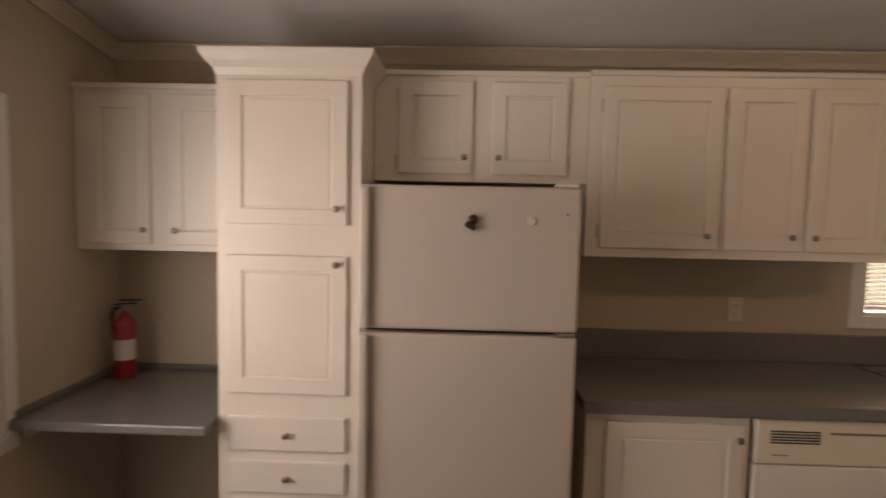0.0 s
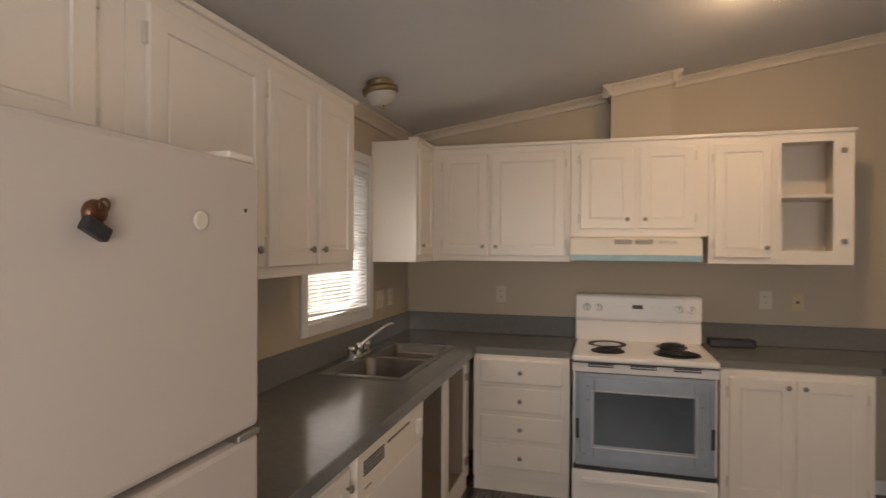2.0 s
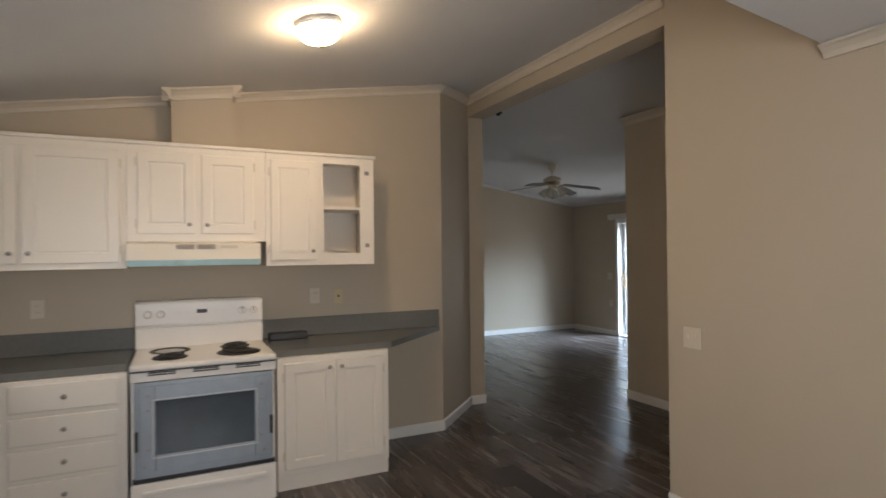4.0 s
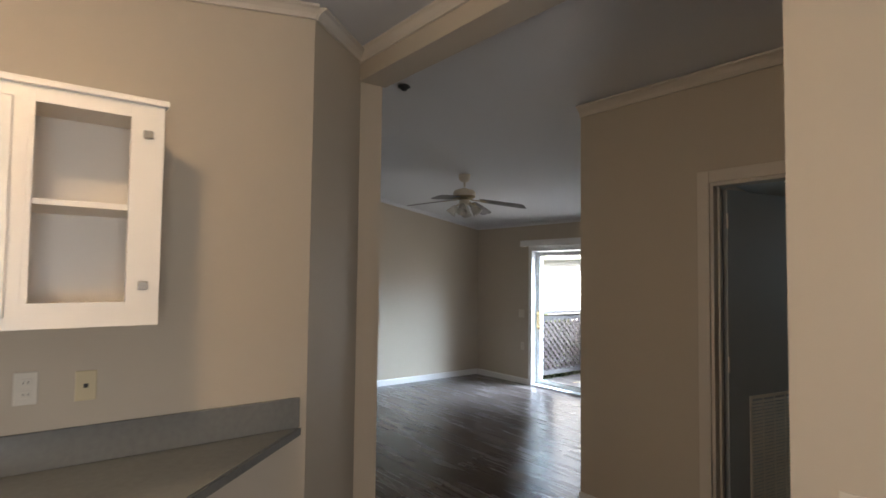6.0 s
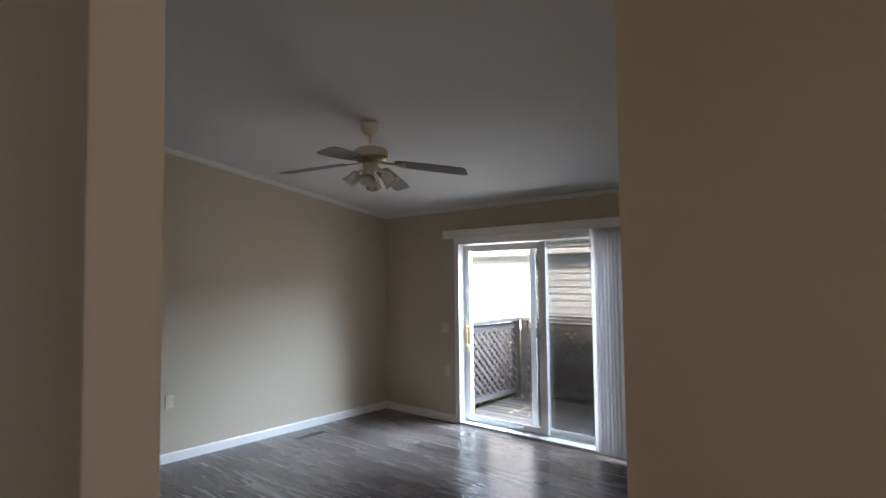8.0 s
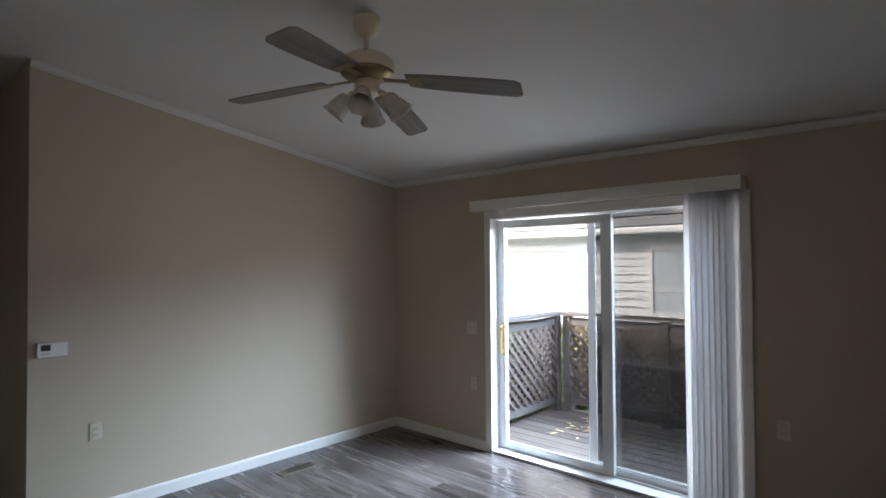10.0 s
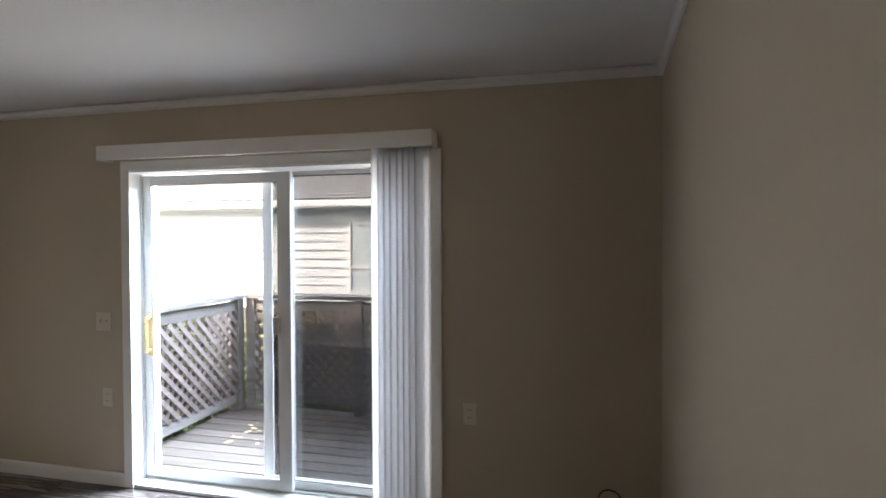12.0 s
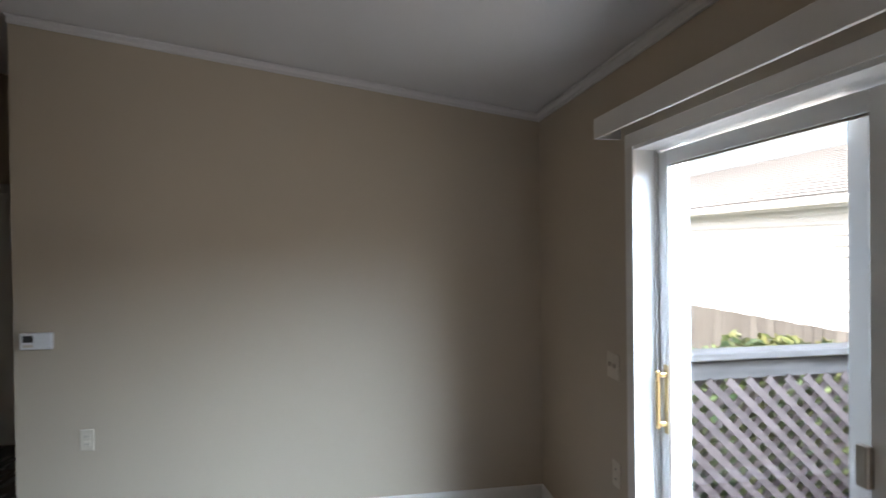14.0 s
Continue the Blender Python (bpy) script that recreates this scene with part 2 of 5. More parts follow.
def add_box(bm, lo, hi, bevel=0.0, turn=None):
    lo, hi = [min(a, b) for a, b in zip(lo, hi)], [max(a, b) for a, b in zip(lo, hi)]
    m = Matrix.Translation([(a + b) / 2 for a, b in zip(lo, hi)]) @ Matrix.Diagonal((*[b - a for a, b in zip(lo, hi)], 1))
    got = bmesh.ops.create_cube(bm, size=1, matrix=(turn @ m) if turn else m)
    if bevel:
        edges = {e for v in got["verts"] for e in v.link_edges}
        bmesh.ops.bevel(bm, geom=list(edges), offset=bevel, segments=2, affect="EDGES", profile=0.5)
    return bm


def boxes(*pairs, bevel=0.0):
    bm = bmesh.new()
    for lo, hi in pairs:
        add_box(bm, lo, hi, bevel)
    return bm


def box(name, lo, hi, material, parent=None, bevel=0.0, label=""):
    return part(name, boxes((lo, hi), bevel=bevel), material, parent, label)


def prism(poly, d):
    """A closed outline of 3D points, pushed along the vector d."""
    bm = bmesh.new()
    a = [bm.verts.new(p) for p in poly]
    b = [bm.verts.new(Vector(p) + Vector(d)) for p in poly]
    bm.faces.new(a)
    bm.faces.new(b[::-1])
    for i in range(len(a)):
        j = (i + 1) % len(a)
        bm.faces.new((a[i], a[j], b[j], b[i]))
    return bm


def lathe(profile, steps=24, bm=None, m=Matrix()):
    """Turned body round z from (radius, height) pairs."""
    bm = bm or bmesh.new()
    rings = []
    for r, z in profile:
        rings.append([bm.verts.new(m @ Vector((r * math.cos(2 * math.pi * i / steps), r * math.sin(2 * math.pi * i / steps), z))) for i in range(steps)])
    for p, q in zip(rings, rings[1:]):
        for i in range(steps):
            j = (i + 1) % steps
            bm.faces.new((p[i], p[j], q[j], q[i]))
    bm.faces.new(rings[0][::-1])
    bm.faces.new(rings[-1])
    return bm


def tube(points, r, steps=8, bm=None):
    bm = bm or bmesh.new()
    pts = [Vector(p) for p in points]
    rings = []
    for i, p in enumerate(pts):
        d = (pts[min(i + 1, len(pts) - 1)] - pts[max(i - 1, 0)]).normalized()
        q = d.to_track_quat("Z", "Y").to_matrix()
        rings.append([bm.verts.new(p + q @ Vector((r * math.cos(2 * math.pi * k / steps), r * math.sin(2 * math.pi * k / steps), 0))) for k in range(steps)])
    for a, b in zip(rings, rings[1:]):
        for k in range(steps):
            j = (k + 1) % steps
            bm.faces.new((a[k], a[j], b[j], b[k]))
    bm.faces.new(rings[0][::-1])
    bm.faces.new(rings[-1])
    return bm


def thing(name, m, label, category, group="", kind=""):
    ob = new(name)
    ob.empty_display_size = 0.1
    ob.matrix_world = m
    return tagged(ob, label, category, group, kind)


def structure(ob, label, category="wall"):
    return tagged(ob, label, category, "", "structure")


SLOPE, LOW, LOW_NORTH, NORTH, SOUTH, RIDGE = 0.158, 2.40, 2.362, 3.14, -5.36, -1.11
EAST, WEST, LR_EAST, LR_WEST = 3.90, -1.31, 8.265, 3.945


def ceil_at(y):
    return LOW_NORTH + SLOPE * (NORTH - y) if y > RIDGE else LOW + SLOPE * (y - SOUTH)


# ---- floor, ceilings, walls ----
floor = structure(box("floor", (-1.43, -5.58, -0.15), (10.07, 3.26, -0.006), M_SUBFLOOR), "dark brown wood-look plank floor running through the rooms", "floor")


def roof_side(name, y0, y1, label):
    t = 0.16
    z0, z1 = ceil_at(y0), ceil_at(y1 + (0.001 if y0 > RIDGE else 0.0))
    bm = prism([(-1.43, y0, z0), (-1.43, y1, z1), (-1.43, y1, z1 + t), (-1.43, y0, z0 + t)], (11.5, 0, 0))
    return structure(part(name, bm, M_CEIL), label, "ceiling")


roof_side("ceiling_kitchen", 3.75, RIDGE, "white sloping textured kitchen ceiling")
roof_side("ceiling_living_room", -5.66, RIDGE, "white sloping textured living room ceiling")


def wall_along_x(name, y0, y1, x0, x1, top, holes, label):
    """Upright wall from x0 to x1 with openings (xa, xb, za, zb)."""
    bm = bmesh.new()
    xs = sorted({x0, x1, *[h[0] for h in holes], *[h[1] for h in holes]})
    for a, b in zip(xs, xs[1:]):
        z = 0.0
        for h in sorted(h for h in holes if h[0] <= a and h[1] >= b):
            if h[2] > z:
                add_box(bm, (a, y0, z), (b, y1, h[2]))
            z = h[3]
        add_box(bm, (a, y0, z), (b, y1, top))
    bmesh.ops.remove_doubles(bm, verts=bm.verts, dist=1e-5)
    return structure(part(name, bm, M_WALL), label)


def wall_along_y(name, x0, x1, y0, y1, label):
    ys = [y0] + ([RIDGE] if y0 < RIDGE < y1 else []) + [y1]
    poly = [(x0, y0, 0), (x0, y1, 0)] + [(x0, y, ceil_at(y) + 0.02) for y in reversed(ys)]
    return structure(part(name, prism(poly, (x1 - x0, 0, 0)), M_WALL), label)


wall_along_x("wall_north", 3.14, 3.26, -1.43, 4.02, 2.42, [(2.36, 3.13, 1.12, 2.03)], "taupe painted kitchen wall behind the cabinets, with a window")
wall_along_x("wall_south", -5.58, -5.36, -1.43, 8.38, 2.42, [(5.12, 7.085, -0.01, 2.0), (2.02, 2.80, 1.17, 2.07)], "taupe painted wall with the sliding door")
wall_along_x("wall_utility", -2.61, -2.51, -1.31, 3.85, ceil_at(-2.51) + 0.01, [(2.20, 3.00, -0.01, 2.17)], "tan painted hall wall with an open doorway")
wall_along_x("wall_ridge_west", -1.16, -0.96, -1.31, 2.022, 3.075, [], "tan painted partition with a light switch")
wall_along_x("wall_ridge_east", -1.135, -0.975, 4.47, 10.07, 3.07, [], "tan painted wall end like a column between the rooms")
wall_along_y("wall_kitchen_east", 3.90, 4.02, -0.395, 3.14, "tan painted kitchen wall behind the range")
wall_along_y("wall_living_east", LR_EAST, 8.38, -5.36, -2.37, "taupe living room wall with a thermostat")
wall_along_y("wall_living_west", 3.85, 3.945, -5.36, -2.51, "taupe living room side wall")
wall_along_y("wall_hall_end", 9.95, 10.07, -2.6, -1.135, "warm tan wall at the end of the back hall")
wall_along_x("wall_hall_side", -2.47, -2.37, 8.38, 9.95, ceil_at(-2.42) + 0.01, [], "tan back hall wall")
wall_along_y("wall_utility_west", 0.9, 1.0, -5.36, -2.61, "grey utility room wall")
# west wall with a window
bm = boxes(((-1.43, -5.36, 0), (-1.31, 0.50, 2.40)), ((-1.43, 2.40, 0), (-1.31, 3.14, 2.40)), ((-1.43, 0.50, 0), (-1.31, 2.40, 0.70)), ((-1.43, 0.50, 1.93), (-1.31, 2.40, 2.40)))
structure(part("wall_west", bm, M_WALL), "taupe painted wall beside the desk counter")
structure(part("wall_west_gable", prism([(-1.43, -5.36, 2.40), (-1.43, 3.14, 2.40), (-1.43, RIDGE, 3.08)], (0.12, 0, 0)), M_WALL), "taupe painted gable of the end wall")
# angled wall between kitchen and column
bm = bmesh.new()
foot = [(3.90, -0.395), (4.47, -0.975), (4.62, -0.975), (4.02, -0.36)]
lo = [bm.verts.new((x, y, 0)) for x, y in foot]
hi = [bm.verts.new((x, y, ceil_at(y) + 0.015)) for x, y in foot]
bm.faces.new(lo)
bm.faces.new(hi)
for i in range(4):
    bm.faces.new((lo[i], lo[(i + 1) % 4], hi[(i + 1) % 4], hi[i]))
structure(part("wall_angled", bm, M_WALL), "tan painted angled wall beside the range counter")
structure(box("ceiling_beam", (2.0225, -1.158, 2.83), (4.47, -0.962, 3.07), M_WALL, bevel=0.004), "tan painted ceiling beam across the wide opening", "beam")

# dropped ceiling section over the dining end
bm = bmesh.new()
foot = [(1.13, -0.957), (0.955, 0.30), (-1.309, 0.30), (-1.309, -0.957)]
lo = [bm.verts.new((x, y, 2.406)) for x, y in foot]
hi = [bm.verts.new((x, y, ceil_at(y) + 0.02)) for x, y in foot]
bm.faces.new(lo)
bm.faces.new(hi)
for i in range(4):
    bm.faces.new((lo[i], lo[(i + 1) % 4], hi[(i + 1) % 4], hi[i]))
structure(part("ceiling_soffit", bm, M_CEIL), "white dropped ceiling section beside the partition", "ceiling")


def moulding(name, a, b, inward, material, drop=0.075, reach=0.055, label="cream crown moulding", category="crown moulding"):
    """Crown moulding from a to b, hung under the ceiling line, on the room's side of the wall."""
    a, b, n = Vector(a), Vector(b), Vector(inward)
    up = Vector((0, 0, 1))
    prof = [(0, 0), (reach, 0), (reach, -0.012), (reach * 0.72, -drop * 0.30), (reach * 0.36, -drop * 0.62), (0.014, -drop * 0.86), (0.014, -drop), (0, -drop)]
    return structure(part(name, prism([a + n * (u + 0.001) + up * v for u, v in prof], b - a), material), label, category)


def crown_y(name, x, y0, y1, inward, material, drop=0.075, label="cream crown moulding"):
    c = 0.004
    moulding(name, (x, y0, ceil_at(y0) - c), (x, y1, ceil_at(y1) - c), (inward, 0, 0), material, drop, drop * 0.75, label=label)


crown_y("trim_crown_1", EAST, 3.14, 1.69, -1, M_CROWN, 0.062)
crown_y("trim_crown_2", EAST, 1.24, -0.395, -1, M_CROWN, 0.062)
crown_y("trim_crown_3", LR_EAST, SOUTH, -2.37, -1, M_CEIL, 0.045, "white crown moulding")
crown_y("trim_crown_4", LR_WEST, SOUTH, -2.51, 1, M_CEIL, 0.045, "white crown moulding")
crown_y("trim_crown_5", WEST, 3.14, 0.31, 1, M_CROWN)
moulding("trim_crown_6", (WEST, 3.14, ceil_at(3.08) - 0.008), (EAST, 3.14, ceil_at(3.08) - 0.008), (0, -1, 0), M_CROWN, drop=0.075, reach=0.055)
moulding("trim_crown_7", (LR_WEST, SOUTH, ceil_at(-5.32) - 0.008), (LR_EAST, SOUTH, ceil_at(-5.32) - 0.008), (0, 1, 0), M_CEIL, drop=0.045, reach=0.035, label="white crown moulding")
moulding("trim_crown_8", (-1.31, -2.51, ceil_at(-2.51) - 0.006), (LR_WEST, -2.51, ceil_at(-2.51) - 0.006), (0, 1, 0), M_CROWN)
moulding("trim_crown_11", (-1.31, -0.96, 2.402), (1.132, -0.96, 2.402), (0, 1, 0), M_CROWN, drop=0.06)
moulding("trim_crown_9", (2.022, -0.96, 3.002), (4.46, -0.96, 3.002), (0, 1, 0), M_CROWN, drop=0.068, reach=0.05)
moulding("trim_crown_10", (3.90, -0.395, ceil_at(-0.395) - 0.006), (4.47, -0.975, ceil_at(-0.975) - 0.006), (-0.707, -0.707, 0), M_CROWN, drop=0.062)


def baseboard(name, a, b, inward):
    a, b, n = Vector((*a, 0)), Vector((*b, 0)), Vector((*inward, 0))
    up = Vector((0, 0, 1))
    prof = [(0, 0), (0.013, 0), (0.013, 0.07), (0.008, 0.082), (0, 0.085)]
    structure(part(name, prism([a + n * (u + 0.001) + up * v for u, v in prof], b - a), M_TRIM), "white painted baseboard", "baseboard")


baseboard("baseboard_1", (LR_EAST, SOUTH), (LR_EAST, -2.37), (-1, 0))
baseboard("baseboard_2", (7.122, SOUTH), (LR_EAST - 0.014, SOUTH), (0, 1))
baseboard("baseboard_3", (LR_WEST, SOUTH), (5.07, SOUTH), (0, 1))
baseboard("baseboard_4", (LR_WEST, SOUTH + 0.014), (LR_WEST, -2.51), (1, 0))
baseboard("baseboard_5", (3.073, -2.51), (LR_WEST, -2.51), (0, 1))
baseboard("baseboard_6", (EAST, 0.31), (EAST, -0.395), (-1, 0))
baseboard("baseboard_7", (3.90, -0.395), (4.47, -0.975), (-0.707, -0.707))
baseboard("baseboard_8", (4.47, -0.975), (4.47, -1.135), (-1, 0))
baseboard("baseboard_9", (4.47, -1.135), (LR_EAST, -1.135), (0, -1))
baseboard("baseboard_10", (-1.31, -0.96), (2.022, -0.96), (0, 1))
baseboard("baseboard_11", (2.022, -1.16), (2.022, -0.96), (1, 0))
baseboard("baseboard_12", (1.0, SOUTH), (3.95, SOUTH), (0, 1))

# ---- kitchen cabinets ----
def knob(parent, x, y, z, name="knob"):
    """Round pewter knob on a front that faces local -y."""
    turn = Matrix.Translation((x, y, z)) @ Matrix.Rotation(radians(90), 4, "X")
    return part(name, lathe([(0.005, 0), (0.005, 0.011), (0.0125, 0.014), (0.0135, 0.019), (0.011, 0.023), (0.004, 0.025)], 14, m=turn), M_PEWTER, parent, "round pewter knob", smooth=True)


def panel_front(parent, x0, x1, z0, z1, name="door", rail=0.058, y=0.0, material=None):
    """Framed door with a sunk centre panel, one closed shell."""
    f = y - 0.016
    bm = bmesh.new()

    def rect(i, v):
        return [bm.verts.new(q) for q in ((x0 + i, v, z0 + i), (x1 - i, v, z0 + i), (x1 - i, v, z1 - i), (x0 + i, v, z1 - i))]

    loops = [rect(0, y - 0.001), rect(0, f + 0.003), rect(0.003, f), rect(rail, f), rect(rail + 0.003, f + 0.007), rect(rail + 0.011, f + 0.008), rect(rail + 0.014, f + 0.005)]
    bm.faces.new(loops[0])
    for a, b in zip(loops, loops[1:]):
        for i in range(4):
            bm.faces.new((a[i], a[(i + 1) % 4], b[(i + 1) % 4], b[i]))
    bm.faces.new(loops[-1])
    return part(name, bm, material or M_CAB, parent)


def drawer_front(parent, x0, x1, z0, z1, y=0.0):
    bm = boxes(((x0, y - 0.017, z0), (x1, y - 0.001, z1)), bevel=0.006)
    d = part("drawer", bm, M_CAB, parent)
    knob(d, (x0 + x1) / 2, y - 0.017, (z0 + z1) / 2)
    return d


def hinge(parent, x, z, y=0.0):
    return box("hinge", (x - 0.006, y - 0.012, z - 0.028), (x + 0.006, y - 0.001, z + 0.028), M_PLATE, parent, 0.002)


def carcass(parent, w, d, z0, z1, toe=0.0):
    """Closed cabinet body with a small toe recess."""
    bm = boxes(((0, 0, z0 + toe), (w, d, z1)), bevel=0.002)
    if toe:
        add_box(bm, (0.002, 0.012, z0 + 0.0005), (w - 0.002, d, z0 + toe))
    return part("body", bm, M_CAB, parent)


def top_strip(parent, w, z, ends=(0.0, 0.0)):
    return part("top_moulding", boxes(((-ends[0], -0.016, z - 0.006), (w + ends[1], 0.05, z + 0.016)), bevel=0.004), M_CAB, parent)


UP = "upper cabinets"
# over the desk counter
c = thing("wall_cabinet", pose(-1.305, 2.825, 0), "off-white two-door wall cabinet above the desk counter", "cabinet", UP)
carcass(c, 0.76, 0.31, 1.385, 2.098)
top_strip(c, 0.76, 2.098)
for x0, x1, kx in ((0.06, 0.345, 0.318), (0.43, 0.735, 0.46)):
    knob(panel_front(c, x0, x1, 1.415, 2.068), kx, -0.016, 1.478)

# pantry
c = thing("pantry_cabinet", pose(-0.54, 2.53, 0), "tall off-white pantry cabinet with doors, drawers and crown top", "cabinet")
carcass(c, 0.56, 0.60, 0.0, 2.13, 0.09)
bm = bmesh.new()
for z, r in ((2.09, 0.0), (2.115, 0.010), (2.138, 0.030), (2.162, 0.046), (2.181, 0.050)):
    for x, y in ((0 - r, 0 - r), (0.56 + r, 0 - r), (0.56 + r, 0.60), (0 - r, 0.60)):
        bm.verts.new((x, y, z))
bm.verts.ensure_lookup_table()
for k in range(4):
    for i in range(4):
        j = (i + 1) % 4
        bm.faces.new([bm.verts[q] for q in (4 * k + i, 4 * k + j, 4 * k + 4 + j, 4 * k + 4 + i)])
bm.faces.new(bm.verts[16:20])
part("crown_top", bm, M_CAB, c, "flared crown top")
knob(panel_front(c, 0.045, 0.51, 1.525, 2.07), 0.47, -0.016, 1.587)
knob(panel_front(c, 0.045, 0.51, 0.86, 1.405), 0.47, -0.016, 1.374)
for z0, z1 in ((0.628, 0.768), (0.455, 0.588), (0.285, 0.418), (0.115, 0.25)):
    drawer_front(c, 0.045, 0.51, z0, z1)

# over the fridge
c = thing("wall_cabinet", pose(0.022, 2.825, 0), "short off-white wall cabinet above the fridge", "cabinet", UP)
carcass(c, 0.918, 0.31, 1.715, 2.17)
top_strip(c, 0.918, 2.17)
for x0, x1, kx, hx in ((0.108, 0.425, 0.39, 0.102), (0.508, 0.828, 0.535, 0.834)):
    d = panel_front(c, x0, x1, 1.748, 2.14)
    knob(d, kx, -0.016, 1.818)
    for z in (1.80, 2.08):
        hinge(d, hx, z)

# between fridge and window
c = thing("wall_cabinet", pose(0.942, 2.825, 0), "off-white three-door wall cabinet beside the window", "cabinet", UP)
carcass(c, 1.29, 0.31, 1.405, 2.18)
top_strip(c, 1.29, 2.18, (0, 0.012))
for x0, x1, kx, hx in ((0.06, 0.562, 0.51, 0.054), (0.585, 0.912, 0.865, 0.578), (0.94, 1.262, 0.962, 1.27)):
    d = panel_front(c, x0, x1, 1.445, 2.13)
    knob(d, kx, -0.016, 1.505)
    for z in (1.52, 2.05):
        hinge(d, hx, z)

# corner, on the north wall
c = thing("wall_cabinet", pose(3.17, 2.83, 0), "narrow off-white corner wall cabinet beside the window", "cabinet", UP)
carcass(c, 0.728, 0.305, 1.42, 2.19)
top_strip(c, 0.352, 2.19, (0.012, 0))
knob(panel_front(c, 0.035, 0.325, 1.465, 2.14, rail=0.05), 0.06, -0.016, 1.525)

# along the east wall: local x runs south
def east(y, x=3.525):
    return pose(x, y, 0, 0, 0, -90)


c = thing("wall_cabinet", east(2.826), "off-white two-door wall cabinet beside the range hood", "cabinet", UP)
carcass(c, 0.922, 0.37, 1.425, 2.19)
top_strip(c, 0.922, 2.19)
for x0, x1, kx, hx in ((0.07, 0.382, 0.352, 0.064), (0.408, 0.886, 0.44, 0.892)):
    d = panel_front(c, x0, x1, 1.462, 2.14)
    knob(d, kx, -0.016, 1.522)
    for z in (1.54, 2.06):
        hinge(d, hx, z)

c = thing("wall_cabinet", east(1.902), "short off-white two-door wall cabinet above the range hood", "cabinet", UP)
carcass(c, 0.81, 0.37, 1.588, 2.19)
top_strip(c, 0.81, 2.19)
for x0, x1, kx, hx in ((0.058, 0.378, 0.345, 0.05), (0.418, 0.732, 0.45, 0.74)):
    d = panel_front(c, x0, x1, 1.638, 2.14)
    knob(d, kx, -0.016, 1.695)
    for z in (1.70, 2.08):
        hinge(d, hx, z)

c = thing("wall_cabinet", east(1.09), "off-white wall cabinet with one door missing and open shelves", "cabinet", UP)
w, z0, z1, dd, s0, s1 = 0.757, 1.425, 2.19, 0.37, 0.39, 0.655
box("body", (0, 0, z0), (s0 - 0.0182, dd, z1), M_CAB, c)
box("side_panel", (s1 + 0.085, 0.019, z0), (w, dd, z1), M_CAB, c)
box("bottom_panel", (s0 - 0.018, 0.0192, z0), (s1 + 0.0848, dd, z0 + 0.018), M_CAB, c)
box("top_panel", (s0 - 0.018, 0.0192, z1 - 0.018), (s1 + 0.0848, dd, z1), M_CAB, c)
box("back_panel", (s0 - 0.018, dd - 0.008, z0 + 0.0182), (s1 + 0.0848, dd, z1 - 0.0182), M_CAB, c)
box("stile", (s0 - 0.0178, 0, z0), (s0, 0.0188, z1), M_CAB, c)
box("stile", (s1, 0, z0), (w, 0.0188, z1), M_CAB, c)
box("rail", (s0 + 0.0002, 0, z0), (s1 - 0.0002, 0.0188, 1.505), M_CAB, c)
box("rail", (s0 + 0.0002, 0, 2.135), (s1 - 0.0002, 0.0188, z1), M_CAB, c)
box("shelf", (s0 - 0.016, 0.02, 1.815), (s1 + 0.083, dd - 0.01, 1.835), M_CAB, c, 0.002)
for z in (1.56, 2.08):
    box("hinge", (s1 + 0.036, -0.010, z - 0.014), (s1 + 0.066, -0.0005, z + 0.014), M_PEWTER, c, 0.003, "leftover hinge of the missing door")
top_strip(c, w, 2.19, (0, 0.012))
d = panel_front(c, 0.03, 0.335, 1.462, 2.14, rail=0.05)
knob(d, 0.31, -0.016, 1.522)
for z in (1.54, 2.06):
    hinge(d, 0.022, z)

# ---- base cabinets ----
BASE = "base cabinets"
c = thing("base_cabinet", pose(0.905, 2.51, 0), "off-white one-door base cabinet beside the fridge", "cabinet", BASE)
carcass(c, 0.625, 0.60, 0.0, 0.843, 0.09)
d = panel_front(c, 0.075, 0.60, 0.13, 0.80)
knob(d, 0.575, -0.016, 0.745)

c = thing("sink_cabinet", pose(2.275, 2.51, 0), "off-white sink base cabinet with its doors missing", "cabinet", BASE)
box("side_panel", (0, 0.0, 0.09), (0.02, 0.60, 0.843), M_CAB, c)
box("side_panel", (0.92, 0.0, 0.09), (0.99, 0.60, 0.843), M_CAB, c)
box("back_panel", (0.0205, 0.59, 0.09), (0.9195, 0.60, 0.843), M_CAB, c)
box("toe_base", (0.005, 0.012, 0.0005), (0.985, 0.58, 0.0895), M_CAB, c)
box("rail", (0.0202, 0, 0.80), (0.9198, 0.019, 0.843), M_CAB, c)
box("stile", (0.432, 0, 0.1352), (0.512, 0.019, 0.7998), M_CAB, c)
box("rail", (0.0202, 0, 0.09), (0.9198, 0.019, 0.135), M_CAB, c)
box("bottom_panel", (0.021, 0.02, 0.091), (0.919, 0.588, 0.108), M_INSIDE, c)
# bare-board brown sheets added to darken the inside, as shade under the counter
box("back_shade_lining", (0.021, 0.58, 0.109), (0.919, 0.589, 0.80), M_INSIDE, c)
for x0, x1 in ((0.0204, 0.026), (0.914, 0.9196)):
    box("side_shade_lining", (x0, 0.0195, 0.109), (x1, 0.579, 0.842), M_INSIDE, c)
for x, z in ((0.915, 0.20), (0.915, 0.72)):
    box("hinge", (x - 0.03, -0.012, z - 0.022), (x + 0.018, -0.0005, z + 0.022), M_PEWTER, c, 0.003)
p = thing("waste_disposer", pose(2.585, 2.80, 0.0), "white and cream waste disposer hanging under the sink", "waste disposer")
